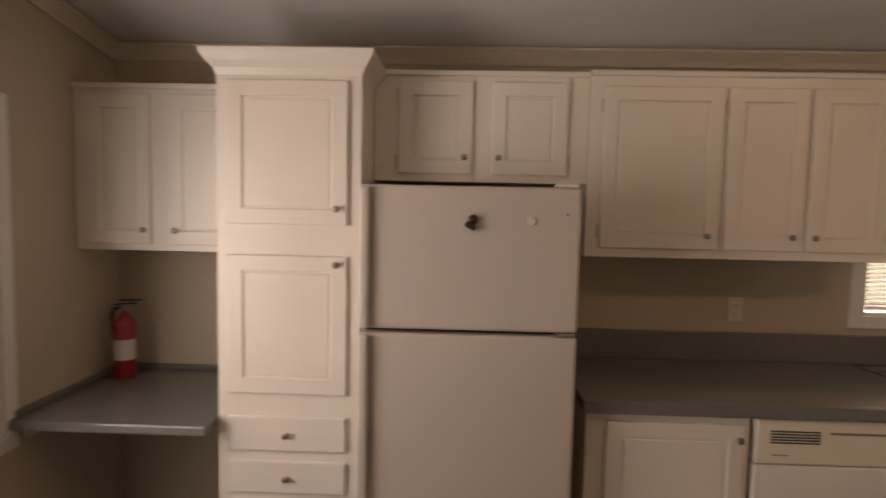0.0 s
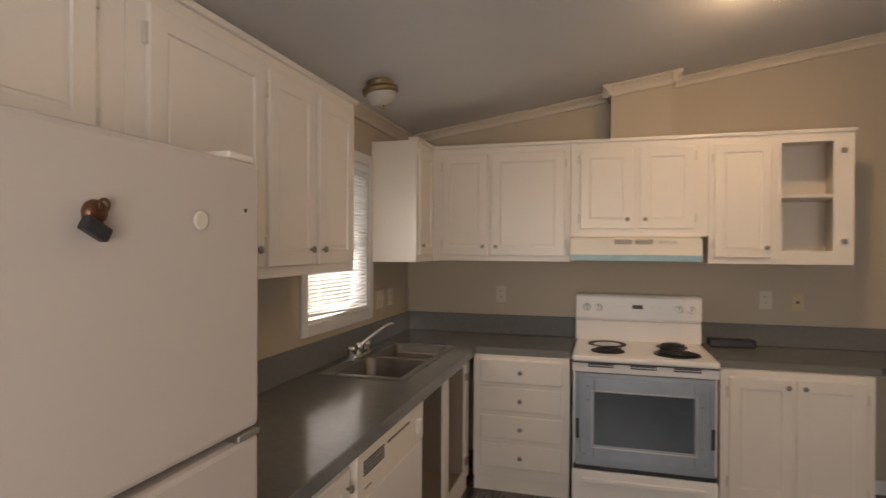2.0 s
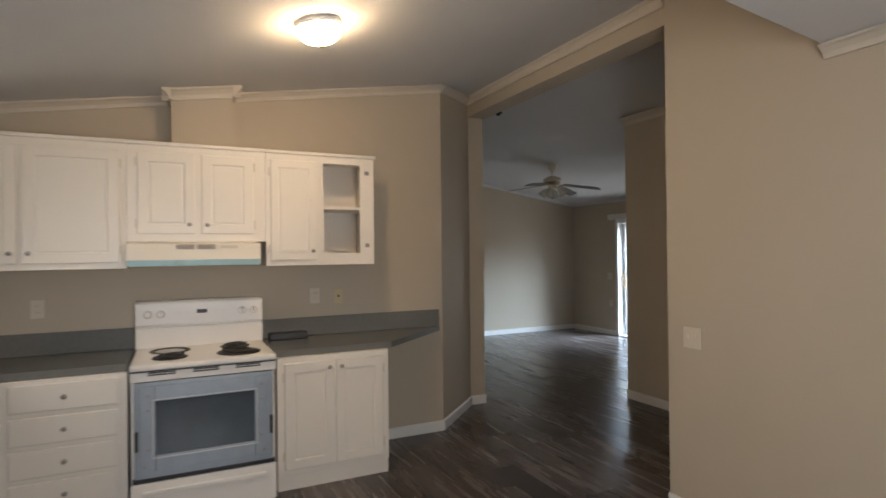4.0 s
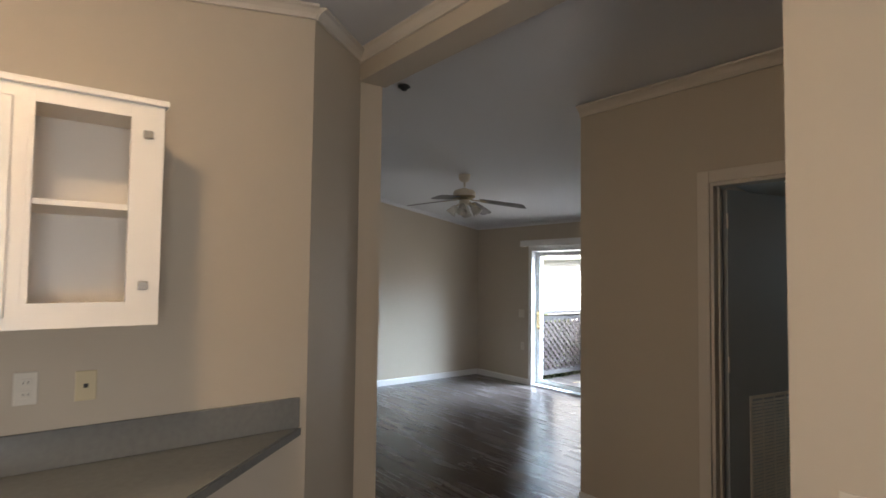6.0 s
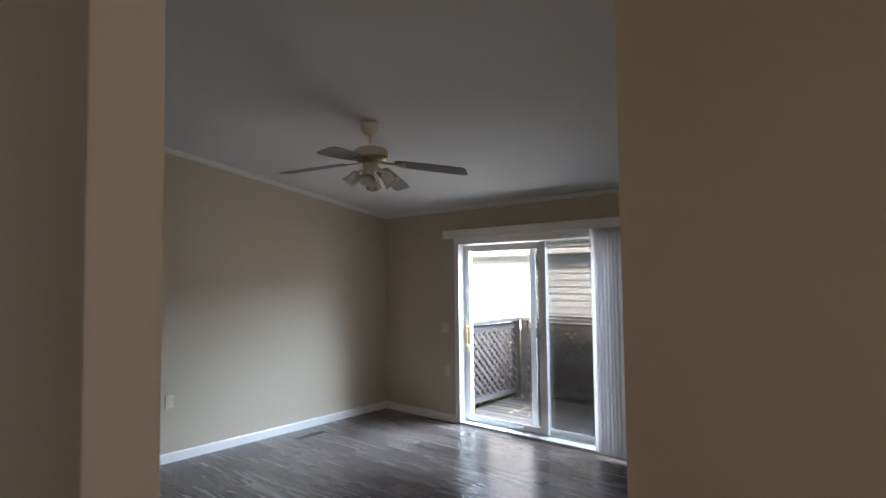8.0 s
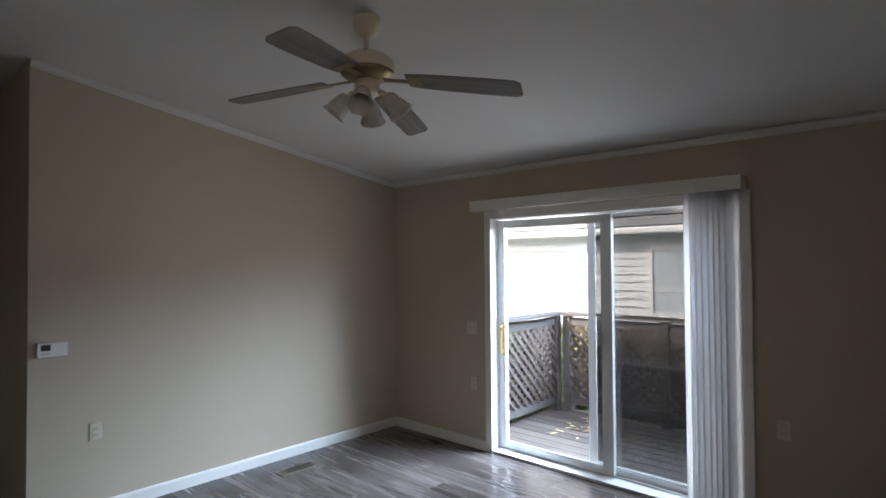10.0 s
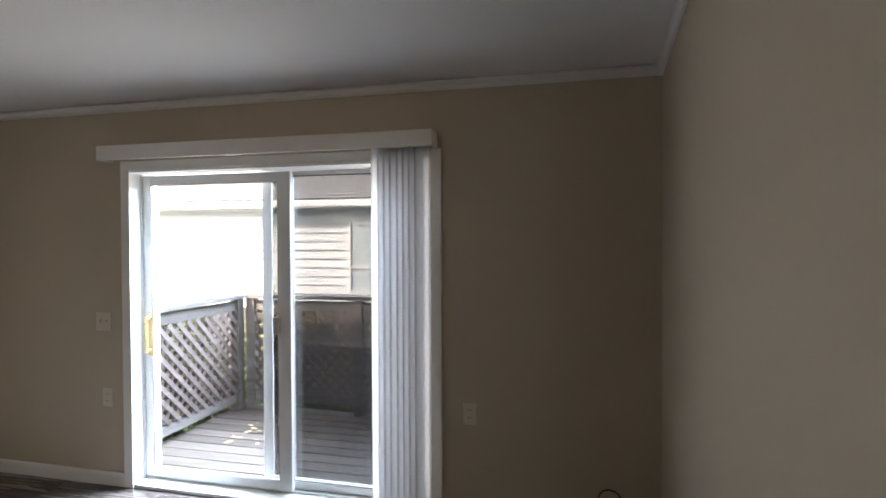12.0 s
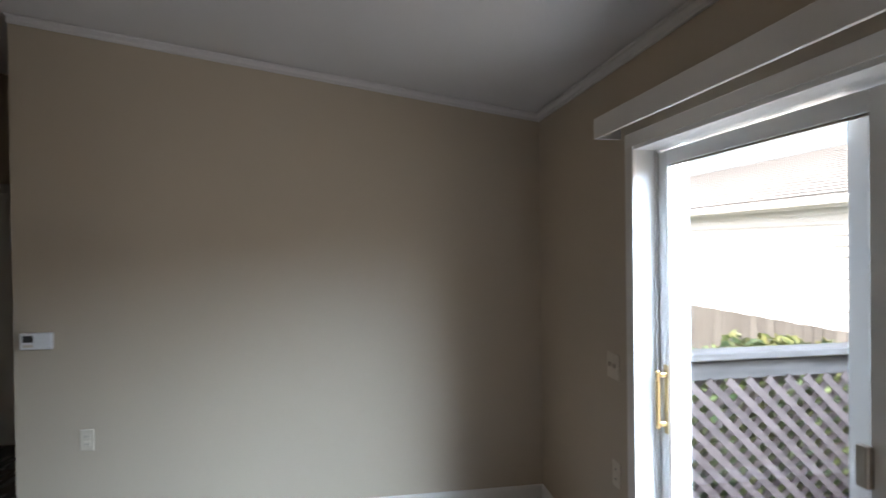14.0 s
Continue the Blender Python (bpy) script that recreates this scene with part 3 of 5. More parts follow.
part("body", lathe([(0.055, 0.40), (0.088, 0.41), (0.094, 0.44), (0.094, 0.60), (0.080, 0.64), (0.045, 0.655), (0.045, 0.689)], 24), M_PIPE, p, smooth=True)
part("base_band", lathe([(0.05, 0.375), (0.082, 0.378), (0.086, 0.399), (0.05, 0.3995)], 24), M_PLATE, p, "cream lower band", smooth=True)
part("outlet_elbow", tube([(0.09, -0.01, 0.45), (0.13, -0.01, 0.445), (0.15, 0.0, 0.42), (0.155, 0.03, 0.33)], 0.017, 10), M_PIPE, p, smooth=True)
p = thing("drain_pipe", pose(2.44, 2.93, 0.108), "white plastic sink drain with trap under the sink", "pipe")
part("trap", tube([(0, 0, 0.60), (0, 0, 0.30), (0.02, 0, 0.20), (0.08, 0, 0.17), (0.14, 0, 0.20), (0.16, 0.03, 0.30), (0.16, 0.20, 0.32)], 0.021, 10), M_PIPE, p, smooth=True)
part("cross_pipe", tube([(0, 0, 0.42), (0.45, 0, 0.47), (0.45, 0, 0.62)], 0.019, 10), M_PIPE, p, smooth=True)
part("supply_hose", tube([(0.05, 0.18, 0.0), (-0.06, 0.1, 0.12), (0.02, 0.02, 0.25), (0.1, 0.1, 0.45), (0.12, 0.14, 0.6)], 0.008, 8), M_STEEL, p, smooth=True)

c = thing("drawer_cabinet", pose(3.27, 2.478, 0, 0, 0, -90), "off-white base cabinet with four drawers beside the range", "cabinet", BASE)
carcass(c, 0.588, 0.61, 0.0, 0.843, 0.09)
for k in range(4):
    z = 0.751 - 0.1735 * k
    drawer_front(c, 0.045, 0.545, z - 0.073, z + 0.073)

c = thing("base_cabinet", pose(3.27, 1.068, 0, 0, 0, -90), "off-white two-door base cabinet at the counter end", "cabinet", BASE)
carcass(c, 0.742, 0.61, 0.0, 0.843, 0.095)
for x0, x1, kx, hx in ((0.045, 0.362, 0.33, 0.038), (0.375, 0.70, 0.41, 0.707)):
    d = panel_front(c, x0, x1, 0.135, 0.805)
    knob(d, kx, -0.016, 0.765)
    for z in (0.22, 0.72):
        hinge(d, hx, z)

# ---- counters ----
def counter_slab(parent, outline, name="top"):
    bm = prism([(x, y, 0.845) for x, y in outline], (0, 0, 0.040))
    bmesh.ops.bevel(bm, geom=[e for e in bm.edges if abs(e.verts[0].co.z - e.verts[1].co.z) < 1e-4 and e.verts[0].co.z > 0.88], offset=0.006, segments=2, affect="EDGES")
    return part(name, bm, M_COUNTER, parent)


SX0, SX1, SY0, SY1 = 2.325, 3.262, 2.605, 3.055
c = thing("kitchen_counter", pose(0, 0, 0), "grey laminate L-shaped kitchen counter with low backsplash", "counter")
xs, ys = (0.885, SX0 + 0.02, SX1 - 0.02, 3.312, 3.898), (1.887, 2.478, SY0 + 0.02, SY1 - 0.02, 3.138)
bm = bmesh.new()
grid = [[bm.verts.new((x, y, 0.845)) for y in ys] for x in xs]
cells = [bm.faces.new((grid[i][j], grid[i + 1][j], grid[i + 1][j + 1], grid[i][j + 1])) for i in range(4) for j in range(4) if (j > 0 or i == 3) and not (i == 1 and j == 2)]
bmesh.ops.delete(bm, geom=[v for v in bm.verts if not v.link_faces], context="VERTS")
raised = bmesh.ops.extrude_face_region(bm, geom=cells, use_keep_orig=True)
bmesh.ops.translate(bm, vec=(0, 0, 0.040), verts=[v for v in raised["geom"] if isinstance(v, bmesh.types.BMVert)])
part("top", bm, M_COUNTER, c)
part("front_edge", boxes(((0.885, 2.471, 0.836), (3.304, 2.4775, 0.8865)), ((3.3045, 1.887, 0.836), (3.3115, 2.4775, 0.8865)), bevel=0.003), M_COUNTER, c)
part("backsplash", boxes(((0.885, 3.118, 0.8852), (3.898, 3.1385, 1.025)), ((3.878, 1.887, 0.8852), (3.8985, 3.1178, 1.025)), bevel=0.004), M_COUNTER, c)

c = thing("kitchen_counter", pose(0, 0, 0), "grey laminate counter with an angled open end", "counter")
counter_slab(c, [(3.305, 1.078), (3.305, 0.285), (3.898, -0.370), (3.898, 1.078)])
part("backsplash", boxes(((3.878, -0.355, 0.8852), (3.8985, 1.078, 1.025)), bevel=0.004), M_COUNTER, c)

c = thing("desk_counter", pose(0, 0, 0), "grey laminate desk counter fixed between wall and pantry", "counter")
bm = boxes(((-1.308, 2.41, 0.722), (-0.541, 3.138, 0.760)), bevel=0.006)
part("top", bm, M_COUNTER, c)
part("side_splash", boxes(((-1.308, 2.44, 0.7605), (-1.290, 3.138, 0.785)), ((-1.2898, 3.120, 0.7605), (-0.541, 3.138, 0.785)), bevel=0.003), M_COUNTER, c)
box("support_cleat", (-1.3095, 2.50, 0.66), (-1.285, 3.13, 0.7215), M_CAB, c)

# ---- sink and tap ----
c = thing("kitchen_sink", pose(0, 0, 0), "stainless steel double-bowl kitchen sink set in the counter", "sink")
mid = (SX0 + SX1) / 2
bm = boxes(((SX0, SY0, 0.886), (SX1, SY0 + 0.028, 0.8925)), ((SX0, SY1 - 0.075, 0.886), (SX1, SY1, 0.8925)), ((SX0, SY0 + 0.028, 0.886), (SX0 + 0.03, SY1 - 0.075, 0.8925)), ((SX1 - 0.03, SY0 + 0.028, 0.886), (SX1, SY1 - 0.075, 0.8925)), ((mid - 0.02, SY0 + 0.028, 0.886), (mid + 0.02, SY1 - 0.075, 0.8925)))
part("rim", bm, M_STEEL, c, "raised steel rim")
for x0, x1 in ((SX0 + 0.03, mid - 0.02), (mid + 0.02, SX1 - 0.03)):
    y0, y1 = SY0 + 0.028, SY1 - 0.075
    bm = bmesh.new()
    rings = []
    for inset, z in ((0.0, 0.891), (0.006, 0.88), (0.018, 0.715), (0.045, 0.69)):
        pts = []
        r = 0.05
        for cx, cy, a0 in ((x1 - inset - r, y1 - inset - r, 0), (x0 + inset + r, y1 - inset - r, 90), (x0 + inset + r, y0 + inset + r, 180), (x1 - inset - r, y0 + inset + r, 270)):
            for k in range(5):
                a = radians(a0 + 22.5 * k)
                pts.append(bm.verts.new((cx + r * math.cos(a), cy + r * math.sin(a), z)))
        rings.append(pts)
    for a, b in zip(rings, rings[1:]):
        for k in range(20):
            bm.faces.new((a[k], a[(k + 1) % 20], b[(k + 1) % 20], b[k]))
    bm.faces.new(rings[-1])
    bowl = part("bowl", bm, M_SINK, c, smooth=True)
    part("drain", lathe([(0.04, 0), (0.042, 0.004), (0.028, 0.005)], 20, m=Matrix.Translation(((x0 + x1) / 2, (y0 + y1) / 2, 0.6905))), M_CHROME, bowl)

c = thing("kitchen_tap", pose(mid - 0.06, SY1 - 0.035, 0.893), "chrome kitchen tap with a raised swivel spout", "tap")
part("base_plate", boxes(((-0.12, -0.022, 0), (0.12, 0.022, 0.022)), bevel=0.008), M_CHROME, c)
for x in (-0.10, 0.10):
    part("handle", lathe([(0.017, 0.022), (0.019, 0.05), (0.024, 0.056), (0.024, 0.072), (0.016, 0.078)], 14, m=Matrix.Translation((x, 0, 0))), M_CHROME, c, smooth=True)
part("collar", lathe([(0.02, 0.022), (0.02, 0.07), (0.014, 0.085)], 16), M_CHROME, c, smooth=True)
part("spout", tube([(0, 0, 0.06), (0.05, -0.03, 0.095), (0.14, -0.085, 0.150), (0.185, -0.11, 0.168), (0.205, -0.12, 0.168), (0.212, -0.125, 0.152)], 0.0105, 10), M_CHROME, c, smooth=True)

# ---- fridge ----
c = thing("refrigerator", pose(0.045, 2.375, 0), "white top-freezer refrigerator with textured doors", "refrigerator")
FW = 0.785
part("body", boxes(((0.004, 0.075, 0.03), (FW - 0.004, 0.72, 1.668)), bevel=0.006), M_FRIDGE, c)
part("base_grille", boxes(((0.02, 0.03, 0.01), (FW - 0.02, 0.07, 0.085)), bevel=0.003), M_BLACK, c)
part("gasket", boxes(((0.012, 0.062, 0.09), (FW - 0.012, 0.0745, 1.664))), M_DARK, c)
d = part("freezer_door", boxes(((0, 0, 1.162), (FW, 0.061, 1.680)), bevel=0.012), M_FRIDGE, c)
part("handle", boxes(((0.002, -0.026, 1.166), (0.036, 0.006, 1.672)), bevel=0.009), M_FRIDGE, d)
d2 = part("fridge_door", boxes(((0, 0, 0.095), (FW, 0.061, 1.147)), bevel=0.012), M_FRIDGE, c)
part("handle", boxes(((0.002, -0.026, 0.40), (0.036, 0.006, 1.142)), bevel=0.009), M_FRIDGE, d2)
part("hinge", boxes(((FW - 0.075, -0.006, 1.148), (FW - 0.008, 0.05, 1.161)), bevel=0.003), M_STEEL, c, "steel middle hinge")
part("hinge_cover", boxes(((FW - 0.085, 0.01, 1.6805), (FW - 0.01, 0.11, 1.695)), bevel=0.005), M_BISQ, c)
part("screw_hole", lathe([(0.004, 0), (0.004, 0.002)], 8, m=Matrix.Translation((FW - 0.05, 0.0005, 1.585)) @ Matrix.Rotation(radians(90), 4, "X")), M_BLACK, d)

c = thing("magnetic_clip", pose(0.445, 2.372, 1.553), "brown and black metal magnetic clip on the freezer door", "clip")
part("disc", lathe([(0.017, 0), (0.018, 0.005), (0.014, 0.012), (0.006, 0.014)], 20, m=Matrix.Translation((0.0, 0, 0.008)) @ Matrix.Rotation(radians(90), 4, "X")), M_RUST, c, "brown round magnet", smooth=True)
bm = bmesh.new()
add_box(bm, (-0.020, -0.022, -0.026), (0.020, -0.006, -0.006), 0.003, Matrix.Rotation(radians(28), 4, "Y"))
part("jaw", bm, M_BLACK, c, "dark spring jaw")
part("wire_loop", tube([(0.004 + 0.008 * math.cos(radians(q)), -0.016, 0.018 + 0.008 * math.sin(radians(q))) for q in range(-120, 241, 30)], 0.0022, 6), M_RUST, c, smooth=True)
c = thing("fridge_magnet", pose(0.653, 2.3735, 1.56), "small round cream magnet on the freezer door", "magnet")
part("disc", lathe([(0.016, 0), (0.017, 0.003), (0.014, 0.005)], 20, m=Matrix.Rotation(radians(90), 4, "X")), M_PLATE, c)

# ---- dishwasher ----
c = thing("dishwasher", pose(1.545, 2.488, 0), "bisque built-in dishwasher under the counter", "dishwasher")
DW = 0.715
part("tub", boxes(((0.01, 0.045, 0.10), (DW - 0.01, 0.58, 0.833))), M_DARK, c)
part("control_panel", boxes(((0, 0, 0.655), (DW, 0.044, 0.830)), bevel=0.006), M_BISQ, c)
part("door", boxes(((0, 0.004, 0.14), (DW, 0.044, 0.650)), bevel=0.005), M_APPL, c)
part("kick_plate", boxes(((0.01, 0.03, 0.005), (DW - 0.01, 0.044, 0.13))), M_BISQ, c)
for k in range(5):
    box("vent_slot", (0.05, -0.003, 0.738 + 0.011 * k), (0.235, 0.0002, 0.743 + 0.011 * k), M_DARK, c)
part("latch_recess", boxes(((0.27, -0.003, 0.778), (0.52, 0.0002, 0.786))), M_INSIDE, c)
part("dial", boxes(((0.60, -0.016, 0.70), (0.645, 0.0005, 0.765)), bevel=0.006), M_APPL, c, "white control knob")
box("badge", (0.06, -0.002, 0.69), (0.12, 0.0003, 0.694), M_PEWTER, c)

# ---- range ----
c = thing("electric_range", pose(3.18, 1.872, 0, 0, 0, -90), "white freestanding electric coil range with outer oven glass missing", "range")
RW = 0.782
part("body", boxes(((0.004, 0.02, 0.03), (RW - 0.004, 0.69, 0.872)), bevel=0.004), M_APPL, c)
part("cooktop", boxes(((0, -0.03, 0.862), (RW, 0.60, 0.898)), bevel=0.010), M_APPL, c)
part("backguard", prism([(0, 0.69, 0.8985), (0, 0.56, 0.8985), (0, 0.557, 1.028), (0, 0.575, 1.033), (0, 0.575, 1.044), (0, 0.545, 1.050), (0, 0.548, 1.185), (0, 0.562, 1.20), (0, 0.69, 1.20)], (RW, 0, 0)), M_APPL, c)
box("clock_display", (0.36, 0.5425, 1.115), (0.425, 0.5455, 1.140), M_BLACK, c)
for x in (0.07, 0.145, 0.645, 0.72):
    k = part("control_knob", lathe([(0.026, 0), (0.026, 0.006), (0.019, 0.012), (0.017, 0.024)], 18, m=Matrix.Translation((x, 0.546, 1.12)) @ Matrix.Rotation(radians(90), 4, "X")), M_APPL, c)
    box("pointer", (x - 0.003, 0.516, 1.112), (x + 0.003, 0.5225, 1.138), M_PEWTER, k)
for x in (0.24, 0.29, 0.47, 0.52):
    box("button", (x, 0.5425, 1.12), (x + 0.022, 0.5455, 1.132), M_BISQ, c)


def coil(x, y, r, tilt):
    bowl = part("drip_pan", lathe([(r + 0.022, 0.0), (r + 0.020, 0.005), (r + 0.008, 0.002), (r * 0.4, 0.001), (0.02, 0.0008)], 28, m=Matrix.Translation((x, y, 0.8985))), M_COIL, c, "burnt black drip pan", smooth=True)
    turns = 4 if r > 0.08 else 3
    pts = []
    for k in range(turns * 18 + 1):
        a = 2 * math.pi * k / 18
        q = 0.022 + (r - 0.024) * k / (turns * 18)
        pts.append((x + q * math.cos(a), y + q * math.sin(a), 0.914 + tilt * q * math.cos(a)))
    part("heating_coil", tube(pts, 0.0058, 6), M_COIL, bowl, "black heating coil", smooth=True)


part("drip_pan", lathe([(0.117, 0.8985), (0.115, 0.9035), (0.103, 0.9005), (0.086, 0.899), (0.086, 0.8986)], 28, m=Matrix.Translation((0.20, 0.40, 0))), M_COIL, c, "burnt black drip pan without its coil", smooth=True)
part("burner_bowl", lathe([(0.085, 0.8987), (0.07, 0.9008), (0.035, 0.9002), (0.012, 0.903)], 24, m=Matrix.Translation((0.20, 0.40, 0))), M_STEEL, c, "bare bright burner bowl", smooth=True)
for x, y, r, tl in ((0.20, 0.15, 0.075, 0.08), (0.585, 0.40, 0.070, 0.05), (0.585, 0.15, 0.106, -0.07)):
    coil(x, y, r, tl)
part("vent_strip", boxes(((0.0, -0.012, 0.800), (RW, 0.019, 0.853)), bevel=0.005), M_APPL, c)
for x in (0.09, 0.32, 0.55):
    for z in (0.832, 0.844):
        box("vent_slot", (x, -0.0155, z), (x + 0.14, -0.0115, z + 0.007), M_BLACK, c)
box("cooktop_gap", (0.004, -0.020, 0.8535), (RW - 0.004, 0.0185, 0.8615), M_BLACK, c)
door = part("oven_door", boxes(((0.02, -0.012, 0.262), (RW - 0.02, 0.018, 0.796)), bevel=0.003), M_OVEN, c, "bare inner oven door of grey metal")
fr = [((0.045, -0.020, 0.30), (0.125, -0.0122, 0.775)), ((RW - 0.125, -0.020, 0.30), (RW - 0.045, -0.0122, 0.775)), ((0.125, -0.020, 0.69), (RW - 0.125, -0.0122, 0.775)), ((0.125, -0.020, 0.30), (RW - 0.125, -0.0122, 0.385))]
part("inner_frame", boxes(*fr, bevel=0.003), M_OVEN, door)
part("window_trim", boxes(((0.112, -0.024, 0.695), (RW - 0.112, -0.0202, 0.70)), ((0.112, -0.024, 0.37), (RW - 0.112, -0.0202, 0.375)), ((0.112, -0.024, 0.37), (0.117, -0.0202, 0.70)), ((RW - 0.117, -0.024, 0.37), (RW - 0.112, -0.0202, 0.70))), M_STEEL, door)
box("oven_glass", (0.127, -0.016, 0.387), (RW - 0.127, -0.0125, 0.688), M_OVENGLASS, door, label="smoky dark inner oven glass")
for x in (0.022, RW - 0.040):
    box("side_bracket", (x, -0.030, 0.42), (x + 0.018, -0.0125, 0.53), M_BLACK, door, 0.003, "black door bracket")
for x, z in ((0.09, 0.72), (0.09, 0.64), (0.09, 0.42), (RW - 0.09, 0.72), (RW - 0.09, 0.64), (RW - 0.09, 0.42), (0.07, 0.33), (RW - 0.07, 0.33)):
    part("screw", lathe([(0.008, 0), (0.008, 0.004), (0.004, 0.006)], 10, m=Matrix.Translation((x, -0.020, z)) @ Matrix.Rotation(radians(90), 4, "X")), M_PEWTER, door)
box("lower_gap", (0.01, 0.0, 0.235), (RW - 0.01, 0.0195, 0.262), M_BLACK, c)
dr = part("storage_drawer", boxes(((0.0, -0.004, 0.012), (RW, 0.0195, 0.232)), bevel=0.008), M_APPL, c)
part("drawer_lip", boxes(((0.06, -0.016, 0.165), (RW - 0.06, -0.0035, 0.19)), bevel=0.005), M_APPL, dr)
for x in (0.05, RW - 0.05):
    for y in (0.06, 0.62):
        part("foot", lathe([(0.016, 0.0), (0.016, 0.03)], 10, m=Matrix.Translation((x, y, 0))), M_BLACK, c)

# ---- range hood and duct chase ----
c = thing("range_hood", pose(3.525, 1.90, 0, 0, 0, -90), "white range hood with blue protective film on its lip", "range hood")
HW = 0.76
bm = prism([(0, 0.368, 1.587), (0, 0.0, 1.587), (0, -0.105, 1.572), (0, -0.115, 1.475), (0, -0.10, 1.440), (0, 0.368, 1.440)], (HW, 0, 0))
part("body", bm, M_BISQ, c)
bm = prism([(0.004, -0.116, 1.474), (0.004, -0.103, 1.4385), (0.004, -0.1065, 1.438), (0.004, -0.1195, 1.474)], (HW - 0.008, 0, 0))
part("film_strip", bm, M_FILM, c, "blue protective film")
for k in range(4):
    for x in (0.265, 0.385):
        z = 1.540 + 0.0075 * k
        box("vent_slot", (x, -0.1135 + 0.0, z), (x + 0.10, -0.105, z + 0.004), M_INSIDE, c)
box("switch_panel", (0.52, -0.1135, 1.545), (0.62, -0.107, 1.562), M_PLATE, c)
c = structure(part("duct_chase", boxes(((3.72, 1.275, 2.191), (3.899, 1.655, 2.53))), M_WALL), "tan painted duct box above the range hood cabinet", "duct box")
bm = prism([(3.72, 1.655, 2.53), (3.72, 1.275, 2.53), (3.72, 1.275, ceil_at(1.275) - 0.002), (3.72, 1.655, ceil_at(1.655) - 0.002)], (0.179, 0, 0))
structure(part("duct_chase_top", bm, M_WALL), "tan painted head of the duct box", "duct box")
moulding("trim_crown_12", (3.72, 1.71, ceil_at(1.71) - 0.004), (3.72, 1.22, ceil_at(1.22) - 0.004), (-1, 0, 0), M_CROWN)
moulding("trim_crown_13", (3.665, 1.655, ceil_at(1.655) - 0.004), (3.899, 1.655, ceil_at(1.655) - 0.004), (0, 1, 0), M_CROWN)
moulding("trim_crown_14", (3.665, 1.275, ceil_at(1.275) - 0.004), (3.899, 1.275, ceil_at(1.275) - 0.004), (0, -1, 0), M_CROWN)


# ---- plates on walls: built facing local -y ----
def plate(m, kind, label, material=M_PLATE, w=0.072, h=0.117):
    c = thing({"outlet": "wall_outlet", "switch": "light_switch", "double": "light_switch", "jack": "phone_jack"}[kind], m, label, "switch" if kind in ("switch", "double") else "outlet")
    part("cover_plate", boxes(((-w / 2, -0.007, -h / 2), (w / 2, -0.0005, h / 2)), bevel=0.003), material, c)
    if kind == "outlet":
        for z in (-0.021, 0.021):
            s = part("socket", boxes(((-0.017, -0.0095, z - 0.014), (0.017, -0.0068, z + 0.014)), bevel=0.0012), material, c)
            for x in (-0.007, 0.007):
                box("slot", (x - 0.0012, -0.0100, z - 0.005), (x + 0.0012, -0.0090, z + 0.006), M_DARK, s)
    elif kind == "jack":
        box("socket", (-0.008, -0.0095, -0.008), (0.008, -0.0068, 0.008), M_DARK, c)
    else:
        for x in ((0,) if kind == "switch" else (-0.023, 0.023)):
            s = box("toggle", (x - 0.005, -0.018, -0.004), (x + 0.005, -0.0068, 0.014), material, c, 0.001)
    return c


def facing(x, y, z, way):
    """On a wall, looking to 'n', 's', 'e' or 'w'."""
    return pose(x, y, z, 0, 0, {"s": 0, "e": 90, "n": 180, "w": -90}[way])


plate(facing(1.754, 3.14, 1.136, "s"), "outlet", "ivory wall outlet above the kitchen counter")
plate(facing(3.33, 3.14, 1.165, "s"), "double", "ivory switch plate between window and corner", w=0.115)
plate(facing(3.52, 3.14, 1.165, "s"), "outlet", "ivory wall outlet near the kitchen corner")
plate(facing(3.90, 2.415, 1.173, "w"), "outlet", "ivory wall outlet above the drawer cabinet")
plate(facing(3.90, 0.683, 1.183, "w"), "outlet", "ivory wall outlet above the counter end")
plate(facing(3.90, 0.50, 1.174, "w"), "jack", "yellowed phone jack above the counter end", M_YELLOW, 0.07, 0.112)
plate(facing(1.851, -0.96, 1.01, "n"), "double", "ivory double light switch near the partition's end", w=0.115)

c = thing("tray_box", pose(3.80, 0.90, 0.886), "flat black box lying against the backsplash", "box")
part("body", boxes(((-0.035, -0.135, 0), (0.07, 0.135, 0.045)), bevel=0.006), M_BLACK, c)

# ---- fire extinguisher ----
c = thing("fire_extinguisher", pose(-1.19, 2.98, 0.7605), "red fire extinguisher standing on the desk counter", "fire extinguisher")
part("cylinder", lathe([(0.046, 0), (0.050, 0.006), (0.050, 0.24), (0.046, 0.27), (0.030, 0.298), (0.016, 0.308), (0.016, 0.322)], 24), M_RED, c, smooth=True)
part("label", lathe([(0.0504, 0.09), (0.0508, 0.092), (0.0508, 0.185), (0.0504, 0.187)], 24), M_PAPER, c, "pale paper label")
part("valve", lathe([(0.018, 0.322), (0.019, 0.345), (0.012, 0.352)], 14), M_PEWTER, c)
bm = bmesh.new()
add_box(bm, (-0.012, -0.009, 0.348), (0.095, 0.009, 0.356), 0.002, Matrix.Rotation(radians(-6), 4, "Y"))
part("carry_handle", bm, M_BLACK, c)
bm = bmesh.new()
add_box(bm, (-0.012, -0.009, 0.368), (0.10, 0.009, 0.376), 0.002, Matrix.Rotation(radians(-2), 4, "Y"))
part("lever", bm, M_BLACK, c)
part("hose", tube([(-0.02, 0, 0.335), (-0.05, 0, 0.33), (-0.062, 0, 0.29), (-0.058, 0, 0.20)], 0.008, 8), M_BLACK, c, smooth=True)

